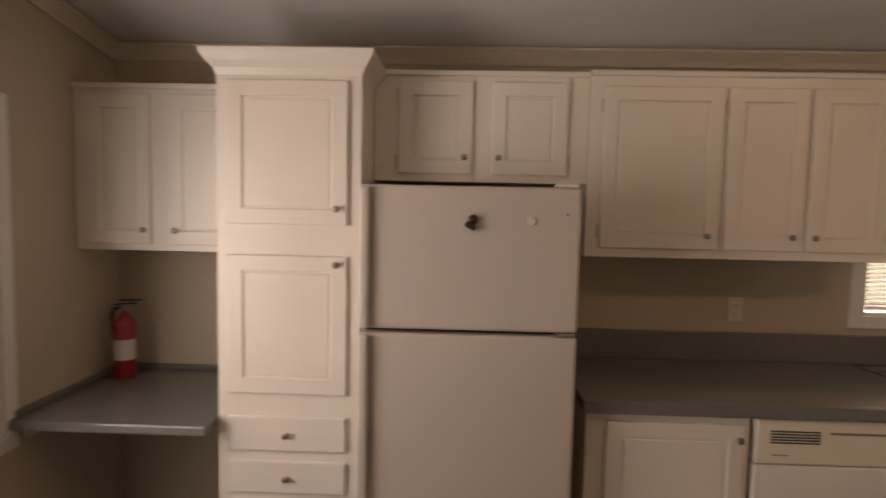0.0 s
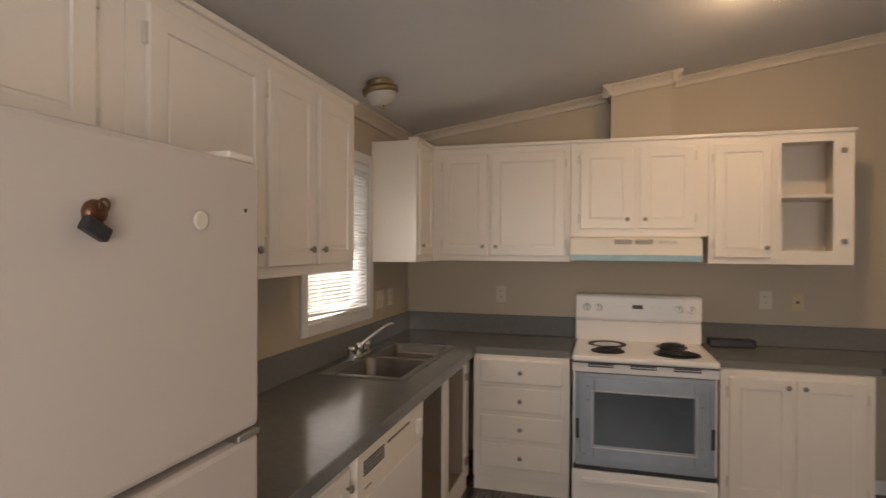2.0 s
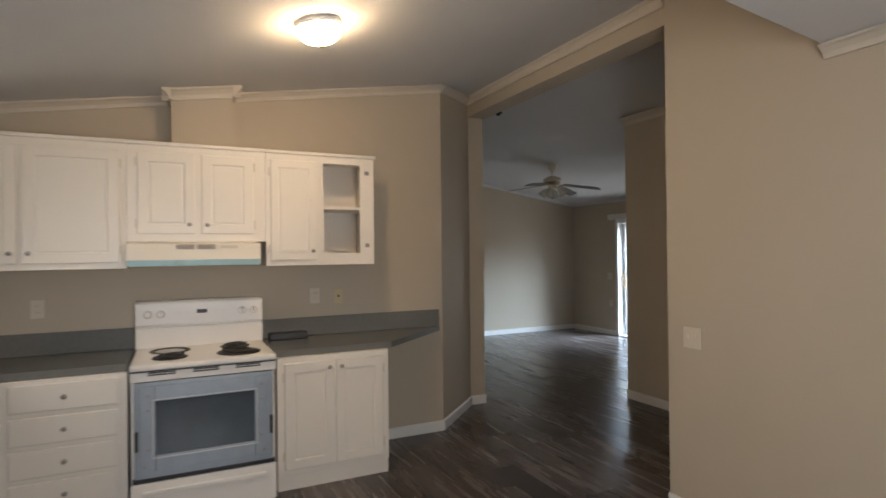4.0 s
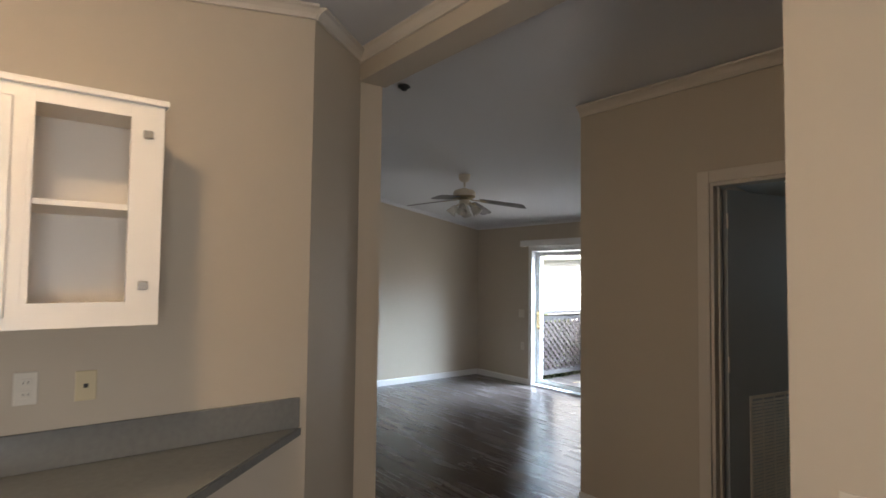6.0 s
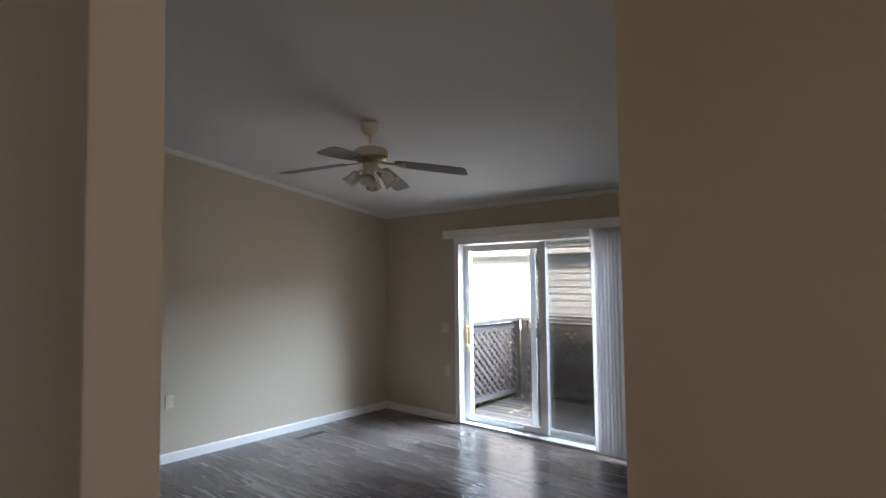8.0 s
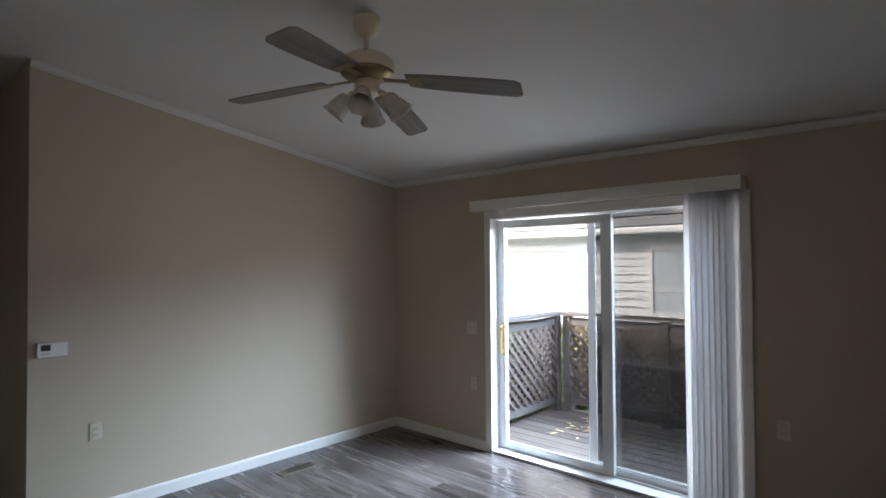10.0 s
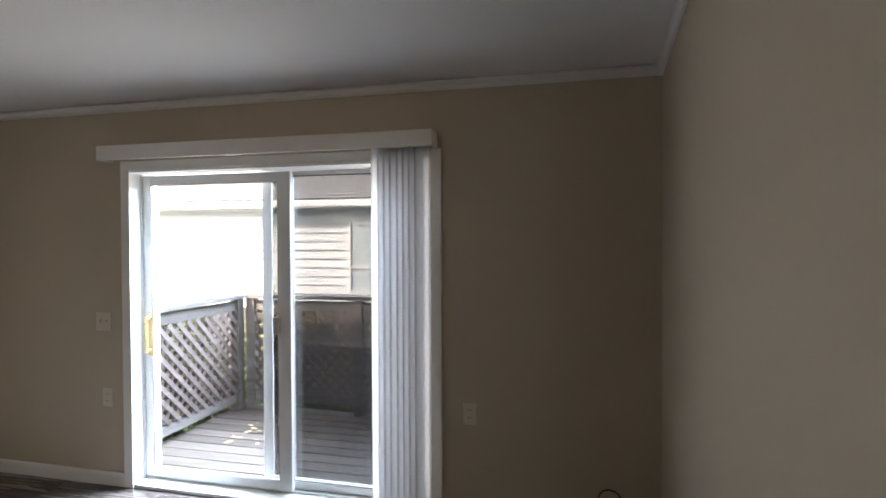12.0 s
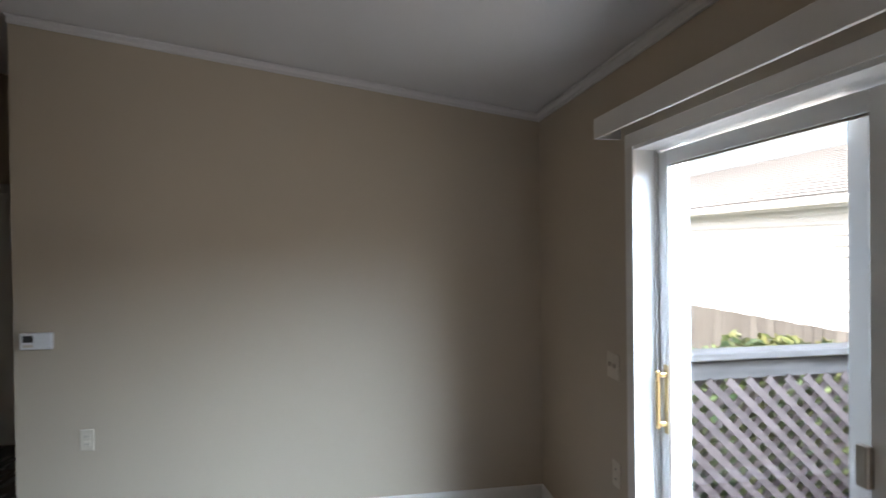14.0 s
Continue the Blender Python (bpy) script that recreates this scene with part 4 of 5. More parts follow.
# ---- ceiling lamps ----
def tilt_to_ceiling(x, y, drop=0.004):
    side = -1 if y > RIDGE else 1
    return Matrix.Translation((x, y, ceil_at(y) - drop)) @ Matrix.Rotation(side * math.atan(SLOPE), 4, "X")


def flush_lamp(m, label, glass_mat, r=0.135, depth=0.10, neck=0.0):
    c = thing("ceiling_lamp", m, label, "ceiling lamp", "kitchen ceiling lamps")
    if neck:
        part("neck", lathe([(r * 0.82, 0), (r * 0.82, -0.012), (r * 0.6, -0.025), (r * 0.6, -neck)], 28), M_DARKBRASS, c, smooth=True)
    shift = Matrix.Translation((0, 0, -neck))
    rim = 0.012 if neck else 0.002
    # the lit lamp's ring is white in place of the glare that hides it
    part("base", lathe([(r + rim, 0), (r + rim, -0.018), (r, -0.03), (r - 0.01, -0.03)], 32, m=shift), M_DARKBRASS if glass_mat is not M_LAMP else M_TRIM, c, "round base ring", smooth=True)
    prof = [(r * math.cos(radians(a)), -0.03 - depth * math.sin(radians(a))) for a in range(0, 85, 12)]
    part("shade", lathe(prof + [(0.012, -0.03 - depth)], 32, m=shift), glass_mat, c, smooth=True)
    part("finial", lathe([(0.010, -0.03 - depth), (0.012, -0.04 - depth), (0.005, -0.05 - depth)], 12, m=shift), M_BRASS, c, smooth=True)
    return c


flush_lamp(tilt_to_ceiling(2.53, 0.965), "lit dome ceiling lamp on the kitchen ceiling", M_LAMP, 0.118, 0.080)
flush_lamp(tilt_to_ceiling(2.645, 2.87), "unlit glass dome ceiling lamp near the window", M_FROST, 0.085, 0.06, 0.04)

# ---- windows ----
def window(name, m, w, h, label, casing=0.06, blind=True, ajar=0.0):
    """Sash window seen from the room side: local x along the wall, -y into the room, z up; origin at the opening's lower left, on the wall face."""
    c = thing(name, m, label, "window", "", "structure")
    k = casing
    part("window_frame", boxes(((-k, -0.014, -k), (0.0, -0.0005, h + k)), ((w, -0.014, -k), (w + k, -0.0005, h + k)), ((0, -0.014, h), (w, -0.0005, h + k)), bevel=0.003), M_TRIM, c)
    part("window_sill", boxes(((0, -0.018, -k), (w, -0.0005, 0)), bevel=0.003), M_TRIM, c)
    part("jamb", boxes(((0.0005, 0.0, 0.0005), (0.018, 0.118, h - 0.0005)), ((w - 0.018, 0.0, 0.0005), (w - 0.0005, 0.118, h - 0.0005)), ((0.018, 0.0, h - 0.018), (w - 0.018, 0.118, h - 0.0005)), ((0.018, 0.0, 0.0005), (w - 0.018, 0.118, 0.018))), M_TRIM, c)
    for z0, z1, y in ((0.018, h / 2 + 0.015, 0.07), (h / 2 - 0.015, h - 0.018, 0.095)):
        f = part("sash", boxes(((0.018, y, z0), (0.05, y + 0.022, z1)), ((w - 0.05, y, z0), (w - 0.018, y + 0.022, z1)), ((0.05, y, z0), (w - 0.05, y + 0.022, z0 + 0.03)), ((0.05, y, z1 - 0.03), (w - 0.05, y + 0.022, z1))), M_FRAME, c)
        g = box("pane", (0.05, y + 0.009, z0 + 0.03), (w - 0.05, y + 0.013, z1 - 0.03), M_GLASS, f)
        g.visible_shadow = False
    if blind:
        b = thing("window_blind", m, "white horizontal slat blind lowered over the window", "blind")
        part("head_rail", boxes(((0.020, -0.013, h - 0.05), (w - 0.020, 0.020, h - 0.019)), bevel=0.003), M_SLAT, b)
        slat = None
        n = int((h - 0.09) / 0.0215)
        for i in range(n):
            z = h - 0.062 - 0.0215 * i
            drop = ajar * max(0, i - n * 0.55) / n
            mm = pose(w / 2, 0.004, z, -32, 0, 0)
            if slat is None:
                bm = bmesh.new()
                L = w / 2 - 0.022
                prof = [(-0.0125, 0), (-0.006, 0.002), (0, 0.0026), (0.006, 0.002), (0.0125, 0)]
                rows = [[bm.verts.new((sx, y, z_ + dz)) for y, z_ in prof] for sx in (-L, L) for dz in (0, 0.0008)]
                a0, a1, b0, b1 = rows
                for q in range(4):
                    bm.faces.new((a0[q], a0[q + 1], b0[q + 1], b0[q]))
                    bm.faces.new((a1[q], a1[q + 1], b1[q + 1], b1[q]))
                for q in (0, 4):
                    bm.faces.new((a0[q], b0[q], b1[q], a1[q]))
                slat = part("slat", bm, M_SLAT, b)
                slat.matrix_local = mm
            else:
                s = new("slat", slat.data)
                s.parent = b
                s.matrix_local = mm @ pose(0, 0, 0, 0, drop * 30, 0)
        zb = h - 0.062 - 0.0215 * n
        bm = bmesh.new()
        add_box(bm, (-w / 2 + 0.022, -0.012, -0.006), (w / 2 - 0.022, 0.012, 0.006), 0.003, Matrix.Rotation(radians(ajar * 30), 4, "Y"))
        part("bottom_rail", bm, M_SLAT, b).matrix_local = pose(w / 2, 0.004, zb)
        for x in (0.12, w / 2, w - 0.12):
            part("cord", tube([(x, -0.0095, zb), (x, -0.0095, h - 0.05)], 0.0012, 5), M_SLAT, b)
    return c


window("window_1", pose(2.36, 3.14, 1.12), 0.77, 0.91, "white-trimmed kitchen window above the sink", ajar=0.06)
window("window_2", facing(2.80, -5.36, 1.17, "n"), 0.78, 0.90, "white-trimmed utility room window")
window("window_3", pose(-1.31, 0.50, 0.70, 0, 0, 90), 1.90, 1.23, "white-trimmed wide window beside the desk counter")

# ---- sliding door ----
c = thing("sliding_door", pose(0, 0, 0), "white two-panel sliding patio door, closed", "sliding door")
X0, X1, TOP = 5.12, 7.085, 2.0
part("outer_frame", boxes(((X0 + 0.001, -5.60, 0.0), (X0 + 0.022, -5.346, TOP - 0.001)), ((X1 - 0.021, -5.60, 0.0), (X1 - 0.001, -5.346, TOP - 0.001)), ((X0 + 0.022, -5.60, TOP - 0.026), (X1 - 0.021, -5.346, TOP - 0.001)), bevel=0.002), M_FRAME, c)
part("sill_track", boxes(((X0 + 0.022, -5.60, 0.0), (X1 - 0.021, -5.352, 0.022)), ((X0 + 0.022, -5.535, 0.022), (X1 - 0.021, -5.529, 0.036)), ((X0 + 0.022, -5.480, 0.022), (X1 - 0.021, -5.474, 0.036)), ((X0 + 0.022, -5.586, 0.022), (X1 - 0.021, -5.580, 0.036)), bevel=0.002), M_FRAME, c)
part("jamb_stop", boxes(((X1 - 0.030, -5.456, 0.022), (X1 - 0.0212, -5.445, TOP - 0.027)), ((X1 - 0.030, -5.555, 0.022), (X1 - 0.0212, -5.548, TOP - 0.027)), bevel=0.002), M_FRAME, c)


def door_panel(x0, x1, y, st0, st1, z1, label):
    """Glazed panel with its stiles st0 and st1 wide."""
    z0, foot, head = 0.037, 0.052, 0.058
    if st0 < 0.05:
        foot, head = 0.040, 0.026
    p = part("panel", boxes(((x0, y, z0), (x0 + st0, y + 0.032, z1)), ((x1 - st1, y, z0), (x1, y + 0.032, z1)), ((x0 + st0, y, z0), (x1 - st1, y + 0.032, z0 + foot)), ((x0 + st0, y, z1 - head), (x1 - st1, y + 0.032, z1)), bevel=0.003), M_FRAME, c, label)
    g = box("pane", (x0 + st0 - 0.004, y + 0.013, z0 + foot - 0.004), (x1 - st1 + 0.004, y + 0.019, z1 - head + 0.004), M_GLASS, p)
    g.visible_shadow = False
    a, b, za, zb = x0 + st0, x1 - st1, z0 + foot, z1 - head
    part("gasket", boxes(((a, y + 0.0195, zb - 0.007), (b, y + 0.027, zb)), ((a, y + 0.0195, za), (b, y + 0.027, za + 0.004)), ((a, y + 0.0195, za + 0.004), (a + 0.004, y + 0.027, zb - 0.007)), ((b - 0.004, y + 0.0195, za + 0.004), (b, y + 0.027, zb - 0.007))), M_DARK if st0 < 0.05 else M_PEWTER, p, "thin dark glazing gasket")
    return p


act = door_panel(6.020, 7.0635, -5.492, 0.085, 0.062, 1.964, "inner sliding panel")
door_panel(X0 + 0.023, 6.10, -5.545, 0.034, 0.060, 1.970, "outer fixed panel")
handle = part("pull_handle", boxes(((7.004, -5.428, 0.835), (7.020, -5.413, 1.075)), ((7.004, -5.4595, 0.845), (7.020, -5.428, 0.865)), ((7.004, -5.4595, 1.045), (7.020, -5.428, 1.065)), bevel=0.004), M_BRASS, act, "brass pull handle")
part("back_plate", boxes(((6.998, -5.4598, 0.815), (7.026, -5.4555, 1.095)), bevel=0.0015), M_BRASS, handle)
part("latch", boxes(((6.092, -5.4598, 0.985), (6.128, -5.437, 1.09)), bevel=0.005), M_PEWTER, act, "grey meeting-stile latch")
# insect screen on the outer track, reaching past the meeting stile
c = thing("insect_screen", pose(0, -5.572, 0), "dark insect screen panel outside the fixed door half", "screen")
part("screen_frame", boxes(((5.15, -0.008, 0.037), (5.19, 0.008, 1.965)), ((6.205, -0.008, 0.037), (6.27, 0.008, 1.965)), ((5.19, -0.008, 0.037), (6.205, 0.008, 0.075)), ((5.19, -0.008, 1.945), (6.205, 0.008, 1.965)), bevel=0.002), M_FRAME, c)
box("middle_bar", (5.19, -0.008, 1.19), (6.205, 0.008, 1.211), M_PEWTER, c, 0.002)
s = box("mesh", (5.19, -0.0005, 0.075), (6.205, 0.0005, 1.945), M_SCREEN, c)
# casing round the door
part_c = part("trim_door", boxes(((5.062, -5.3595, 0), (5.128, -5.342, TOP - 0.01)), ((7.055, -5.3595, 0), (7.12, -5.342, TOP - 0.01)), ((5.062, -5.3595, TOP - 0.01), (7.12, -5.342, TOP + 0.045)), bevel=0.003), M_TRIM)
structure(part_c, "white casing round the sliding door", "trim")

# ---- valance and vertical blind ----
c = thing("valance", pose(0, 0, 0), "white box valance above the sliding door", "valance")
V0, V1, VB, VT = 5.085, 7.195, 2.040, 2.128
part("face_board", boxes(((V0, -5.252, VB), (V1, -5.238, VT)), bevel=0.003), M_TRIM, c)
part("top_board", boxes(((V0, -5.359, VT - 0.013), (V1, -5.2525, VT)), bevel=0.002), M_TRIM, c)
for x in (V0, V1 - 0.012):
    box("end_board", (x, -5.359, VB), (x + 0.012, -5.2525, VT - 0.0132), M_TRIM, c)
c = thing("vertical_blind", pose(0, 0, 0), "white vertical blind drawn together beside the sliding door", "blind")
box("track", (5.10, -5.325, 2.085), (7.175, -5.285, 2.114), M_SLAT, c, 0.003)
vane = None
for i in range(8):
    x = 5.155 + 0.035 * i
    a = 24 + 11 * math.sin(i * 0.8) + 4 * math.sin(i * 2.3)
    if vane is None:
        bm = bmesh.new()
        rows = []
        for z in (0.035, 2.085):
            for dy in (0, 0.0012):
                rows.append([bm.verts.new((u, 0.006 * (1 - (u / 0.044) ** 2) + dy, z)) for u in (-0.044, -0.03, -0.015, 0, 0.015, 0.03, 0.044)])
        for q in range(6):
            bm.faces.new((rows[0][q], rows[0][q + 1], rows[2][q + 1], rows[2][q]))
            bm.faces.new((rows[1][q], rows[1][q + 1], rows[3][q + 1], rows[3][q]))
        for q in (0, 6):
            bm.faces.new((rows[0][q], rows[1][q], rows[3][q], rows[2][q]))
        vane = part("vane", bm, M_VANE, c, smooth=True)
        v = vane
    else:
        v = new("vane", vane.data)
        v.parent = c
    v.matrix_local = pose(x, -5.305 + 0.006 * math.sin(i * 1.7), 0, 0, 0, a)

# ---- living room fittings ----
plate(facing(7.272, -5.36, 1.04, "n"), "double", "ivory double light switch beside the sliding door", w=0.115)
plate(facing(7.25, -5.36, 0.56, "n"), "outlet", "ivory wall outlet beside the sliding door")
plate(facing(4.91, -5.36, 0.62, "n"), "outlet", "ivory wall outlet near the living room corner")
plate(facing(8.265, -2.733, 0.536, "w"), "outlet", "ivory wall outlet below the thermostat")
c = thing("thermostat", facing(8.265, -2.493, 1.095, "w"), "white wall thermostat with a small dark display", "thermostat")
part("case", boxes(((-0.08, -0.028, -0.045), (0.08, -0.0005, 0.045)), bevel=0.005), M_FRAME, c)
box("display", (-0.062, -0.0295, -0.004), (-0.012, -0.0275, 0.032), M_DARK, c)
box("button_row", (-0.062, -0.0295, -0.03), (-0.012, -0.0275, -0.018), M_PLATE, c)

c = thing("floor_register", pose(7.98, -4.05, 0.001), "brown metal floor register beside the wall", "floor vent")
part("frame", boxes(((-0.06, -0.16, 0), (-0.045, 0.16, 0.005)), ((0.045, -0.16, 0), (0.06, 0.16, 0.005)), ((-0.045, -0.16, 0), (0.045, -0.145, 0.005)), ((-0.045, 0.145, 0), (0.045, 0.16, 0.005))), M_PEWTER, c)
for i in range(14):
    box("slat", (-0.045, -0.14 + 0.0205 * i, 0.0), (0.045, -0.133 + 0.0205 * i, 0.004), M_PEWTER, c)

c = thing("coiled_cable", pose(4.17, -5.352, 0.0), "loose black coaxial cable sticking out near the floor corner", "cable")
part("loop", tube([(0.02 + 0.055 * math.cos(radians(a)), 0.02 + 0.0003 * a, 0.25 + 0.055 * math.sin(radians(a))) for a in range(-60, 420, 15)], 0.0045, 6), M_BLACK, c, smooth=True)
part("tail", tube([(0.02 + 0.055 * math.cos(radians(-60)), 0.02, 0.25 + 0.055 * math.sin(radians(-60))), (0.055, 0.015, 0.12), (0.06, 0.012, 0.004)], 0.0045, 6), M_BLACK, c, smooth=True)
part("connector", lathe([(0.006, 0), (0.006, 0.018), (0.004, 0.022)], 10, m=Matrix.Translation((0.02 + 0.055 * math.cos(radians(60)), 0.145, 0.295))), M_BRASS, c)

# ---- ceiling fan ----
FX, FY, FZ = 6.10, -3.22, 2.488
c = thing("ceiling_fan", pose(FX, FY, 0), "cream ceiling fan with grey blades and glass tulip shades", "ceiling fan")
top = ceil_at(FY)
part("canopy", lathe([(0.066, top - 0.010), (0.066, top - 0.035), (0.058, top - 0.070), (0.034, top - 0.092), (0.02, top - 0.096)], 24), M_FANBODY, c, smooth=True)
part("downrod", lathe([(0.012, FZ + 0.10), (0.012, top - 0.07)], 12), M_FANBODY, c, smooth=True)
part("motor", lathe([(0.03, FZ + 0.085), (0.05, FZ + 0.075), (0.10, FZ + 0.062), (0.124, FZ + 0.038), (0.126, FZ + 0.004), (0.126, FZ - 0.004)], 32), M_FANBODY, c, smooth=True)
part("motor_vent_ring", lathe([(0.122, FZ - 0.0042), (0.118, FZ - 0.018), (0.095, FZ - 0.034), (0.06, FZ - 0.0448)], 32), M_DARKBRASS, c, "dark vented lower ring", smooth=True)
part("switch_housing", lathe([(0.055, FZ - 0.045), (0.058, FZ - 0.085), (0.048, FZ - 0.105), (0.02, FZ - 0.115)], 24), M_FANBODY, c, smooth=True)
blade = None
for k in range(4):
    a = 26 + 90 * k
    if blade is None:
        bm = bmesh.new()
        outline = [(0.20, -0.050), (0.30, -0.060), (0.55, -0.066), (0.69, -0.064), (0.715, -0.045), (0.715, 0.045), (0.69, 0.064), (0.55, 0.066), (0.30, 0.060), (0.20, 0.050)]
        lo = [bm.verts.new((x, y, -0.003)) for x, y in outline]
        hi = [bm.verts.new((x, y, 0.003)) for x, y in outline]
        bm.faces.new(lo)
        bm.faces.new(hi)
        for i in range(len(lo)):
            j = (i + 1) % len(lo)
            bm.faces.new((lo[i], lo[j], hi[j], hi[i]))
        b = blade = part("blade", bm, M_BLADE, c)
        iron = part("blade_iron", boxes(((0.085, -0.014, -0.009), (0.21, 0.014, -0.0035)), ((0.20, -0.038, -0.008), (0.265, 0.038, -0.0035)), bevel=0.002), M_DARKBRASS, b, "brass blade bracket")
    else:
        b = new("blade", blade.data)
        b.parent = c
        i2 = new("blade_iron", iron.data)
        i2.parent = b
        i2["label"] = "brass blade bracket"
    b.matrix_local = pose(0, 0, FZ - 0.028, 0, 0, a) @ pose(0, 0, 0, (-7, 14, -13, -13)[k], (4, 6, 10, 8)[k], 0)
for k in range(4):
    a = radians(40 + 90 * k)
    d = Vector((math.cos(a), math.sin(a), 0))
    arm = part("lamp_arm", tube([d * 0.04 + Vector((0, 0, FZ - 0.095)), d * 0.075 + Vector((0, 0, FZ - 0.10)), d * 0.095 + Vector((0, 0, FZ - 0.118))], 0.011, 8), M_FANBODY, c, smooth=True)
    q = Matrix.Translation(d * 0.090 + Vector((0, 0, FZ - 0.112))) @ (d * 0.62 + Vector((0, 0, -0.78))).to_track_quat("Z", "Y").to_matrix().to_4x4()
    bm = bmesh.new()
    rings = []
    for r, z in ((0.022, 0), (0.034, 0.018), (0.042, 0.05), (0.047, 0.08), (0.060, 0.108), (0.058, 0.108), (0.044, 0.08), (0.038, 0.05), (0.02, 0.01)):
        rings.append([bm.verts.new(q @ Vector(((r + (0.003 * math.cos(8 * t_) if z > 0.07 else 0)) * math.cos(t_), (r + (0.003 * math.cos(8 * t_) if z > 0.07 else 0)) * math.sin(t_), z))) for t_ in [2 * math.pi * i / 24 for i in range(24)]])
    for r0, r1 in zip(rings, rings[1:]):
        for i in range(24):
            bm.faces.new((r0[i], r0[(i + 1) % 24], r1[(i + 1) % 24], r1[i]))
    part("tulip_shade", bm, M_FROST, c, "frosted glass tulip shade", smooth=True)
part("pull_chain", tube([(0.02, -0.02, FZ - 0.11), (0.02, -0.02, FZ - 0.25)], 0.0018, 5), M_BRASS, c)
part("pull_chain", tube([(-0.03, 0.01, FZ - 0.11), (-0.03, 0.01, FZ - 0.20)], 0.0018, 5), M_BRASS, c)

c = thing("sprinkler_cap", pose(4.79, -1.52, ceil_at(-1.52) + 0.002), "small dark round fitting on the ceiling past the beam", "fitting")
part("cap", lathe([(0.048, 0), (0.046, -0.012), (0.028, -0.02), (0.018, -0.036)], 18), M_BLACK, c, smooth=True)

# ---- utility room ----
c = thing("door_1", pose(0, 0, 0), "cream painted door casing of the utility room", "door frame", "", "structure")
part("door_casing", boxes(((3.0, -2.5095, 0), (3.072, -2.494, 2.242)), ((2.128, -2.5095, 0), (2.20, -2.494, 2.242)), ((2.20, -2.5095, 2.17), (3.0, -2.494, 2.242)), bevel=0.004), M_CROWN, c)
part("door_jamb", boxes(((2.981, -2.612, 0), (2.9995, -2.508, 2.1695)), ((2.2005, -2.612, 0), (2.219, -2.508, 2.1695)), ((2.219, -2.612, 2.151), (2.981, -2.508, 2.1695)), ((2.969, -2.585, 0), (2.981, -2.56, 2.151))), M_CROWN, c)
c = thing("utility_door", pose(2.97, -2.622, 0, 0, 0, -100.5), "grey flush door with a louvred vent, standing open", "door")
DL = 0.752
part("leaf", boxes(((0.0, -0.018, 0.012), (DL, 0.018, 2.140)), bevel=0.003), M_UDOOR, c)
for z in (0.25, 1.10, 1.95):
    part("hinge", tube([(-0.004, -0.022, z - 0.045), (-0.004, -0.022, z + 0.045)], 0.007, 8), M_CROWN, c)
for s in (-1, 1):
    turn = Matrix.Translation((DL - 0.06, s * 0.018, 1.05)) @ Matrix.Rotation(radians(-90 * s), 4, "X")
    part("door_knob", lathe([(0.028, 0), (0.028, 0.006), (0.011, 0.012), (0.011, 0.035), (0.024, 0.042), (0.028, 0.055), (0.020, 0.066)], 18, m=turn), M_PEWTER, c, "dark metal door knob", smooth=True)
for s in (-1, 1):
    y0, y1 = sorted((s * 0.0185, s * 0.026))
    g = part("vent_frame", boxes(((0.185, y0, 0.16), (0.205, y1, 0.90)), ((0.65, y0, 0.16), (0.67, y1, 0.90)), ((0.205, y0, 0.16), (0.65, y1, 0.18)), ((0.205, y0, 0.88), (0.65, y1, 0.90)), *[((0.205 + 0.1113 * q - 0.004, y0, 0.18), (0.205 + 0.1113 * q + 0.004, y1, 0.88)) for q in (1, 2, 3)], bevel=0.002), M_PLATE, c, "pale louvred vent")
    for i in range(34):
        z = 0.190 + 0.0203 * i
        lou = bmesh.new()
        add_box(lou, (0.206, -0.0012, -0.007), (0.649, 0.0012, 0.007))
        lo_ = part("louvre", lou, M_PLATE, g)
        lo_.matrix_local = pose(0, s * 0.0235, z, 35 * s, 0, 0)
c = thing("furnace_panel", facing(3.59, -5.36, 0.69, "n"), "pale metal louvred panel on the utility room wall", "panel")
part("case", boxes(((0, -0.05, 0), (0.40, -0.0005, 0.99)), bevel=0.006), M_FRAME, c)
for i in range(30):
    box("louvre", (0.05, -0.056, 0.06 + 0.019 * i), (0.35, -0.0495, 0.070 + 0.019 * i), M_FRAME, c)
c = thing("ceiling_vent", pose(3.24, -4.70, ceil_at(-4.70), math.degrees(math.atan(SLOPE))), "white square vent box on the utility room ceiling", "ceiling vent")
part("frame", boxes(((-0.13, -0.13, -0.075), (0.13, 0.13, 0.002)), bevel=0.006), M_FRAME, c)
for i in range(6):
    box("slat", (-0.10, -0.095 + 0.036 * i, -0.080), (0.10, -0.083 + 0.036 * i, -0.0745), M_PLATE, c)
# door at the end of the back hall
c = thing("door_2", pose(0, 0, 0), "white door in a white casing at the back hall's end", "door", "", "structure")
part("door_leaf", boxes(((9.925, -2.05, 0.005), (9.949, -1.27, 2.05)), bevel=0.003), M_TRIM, c)
part("door_casing", boxes(((9.915, -2.13, 0), (9.949, -2.05, 2.13)), ((9.915, -1.27, 0), (9.949, -1.19, 2.13)), ((9.915, -2.05, 2.05), (9.949, -1.27, 2.13)), bevel=0.003), M_TRIM, c)

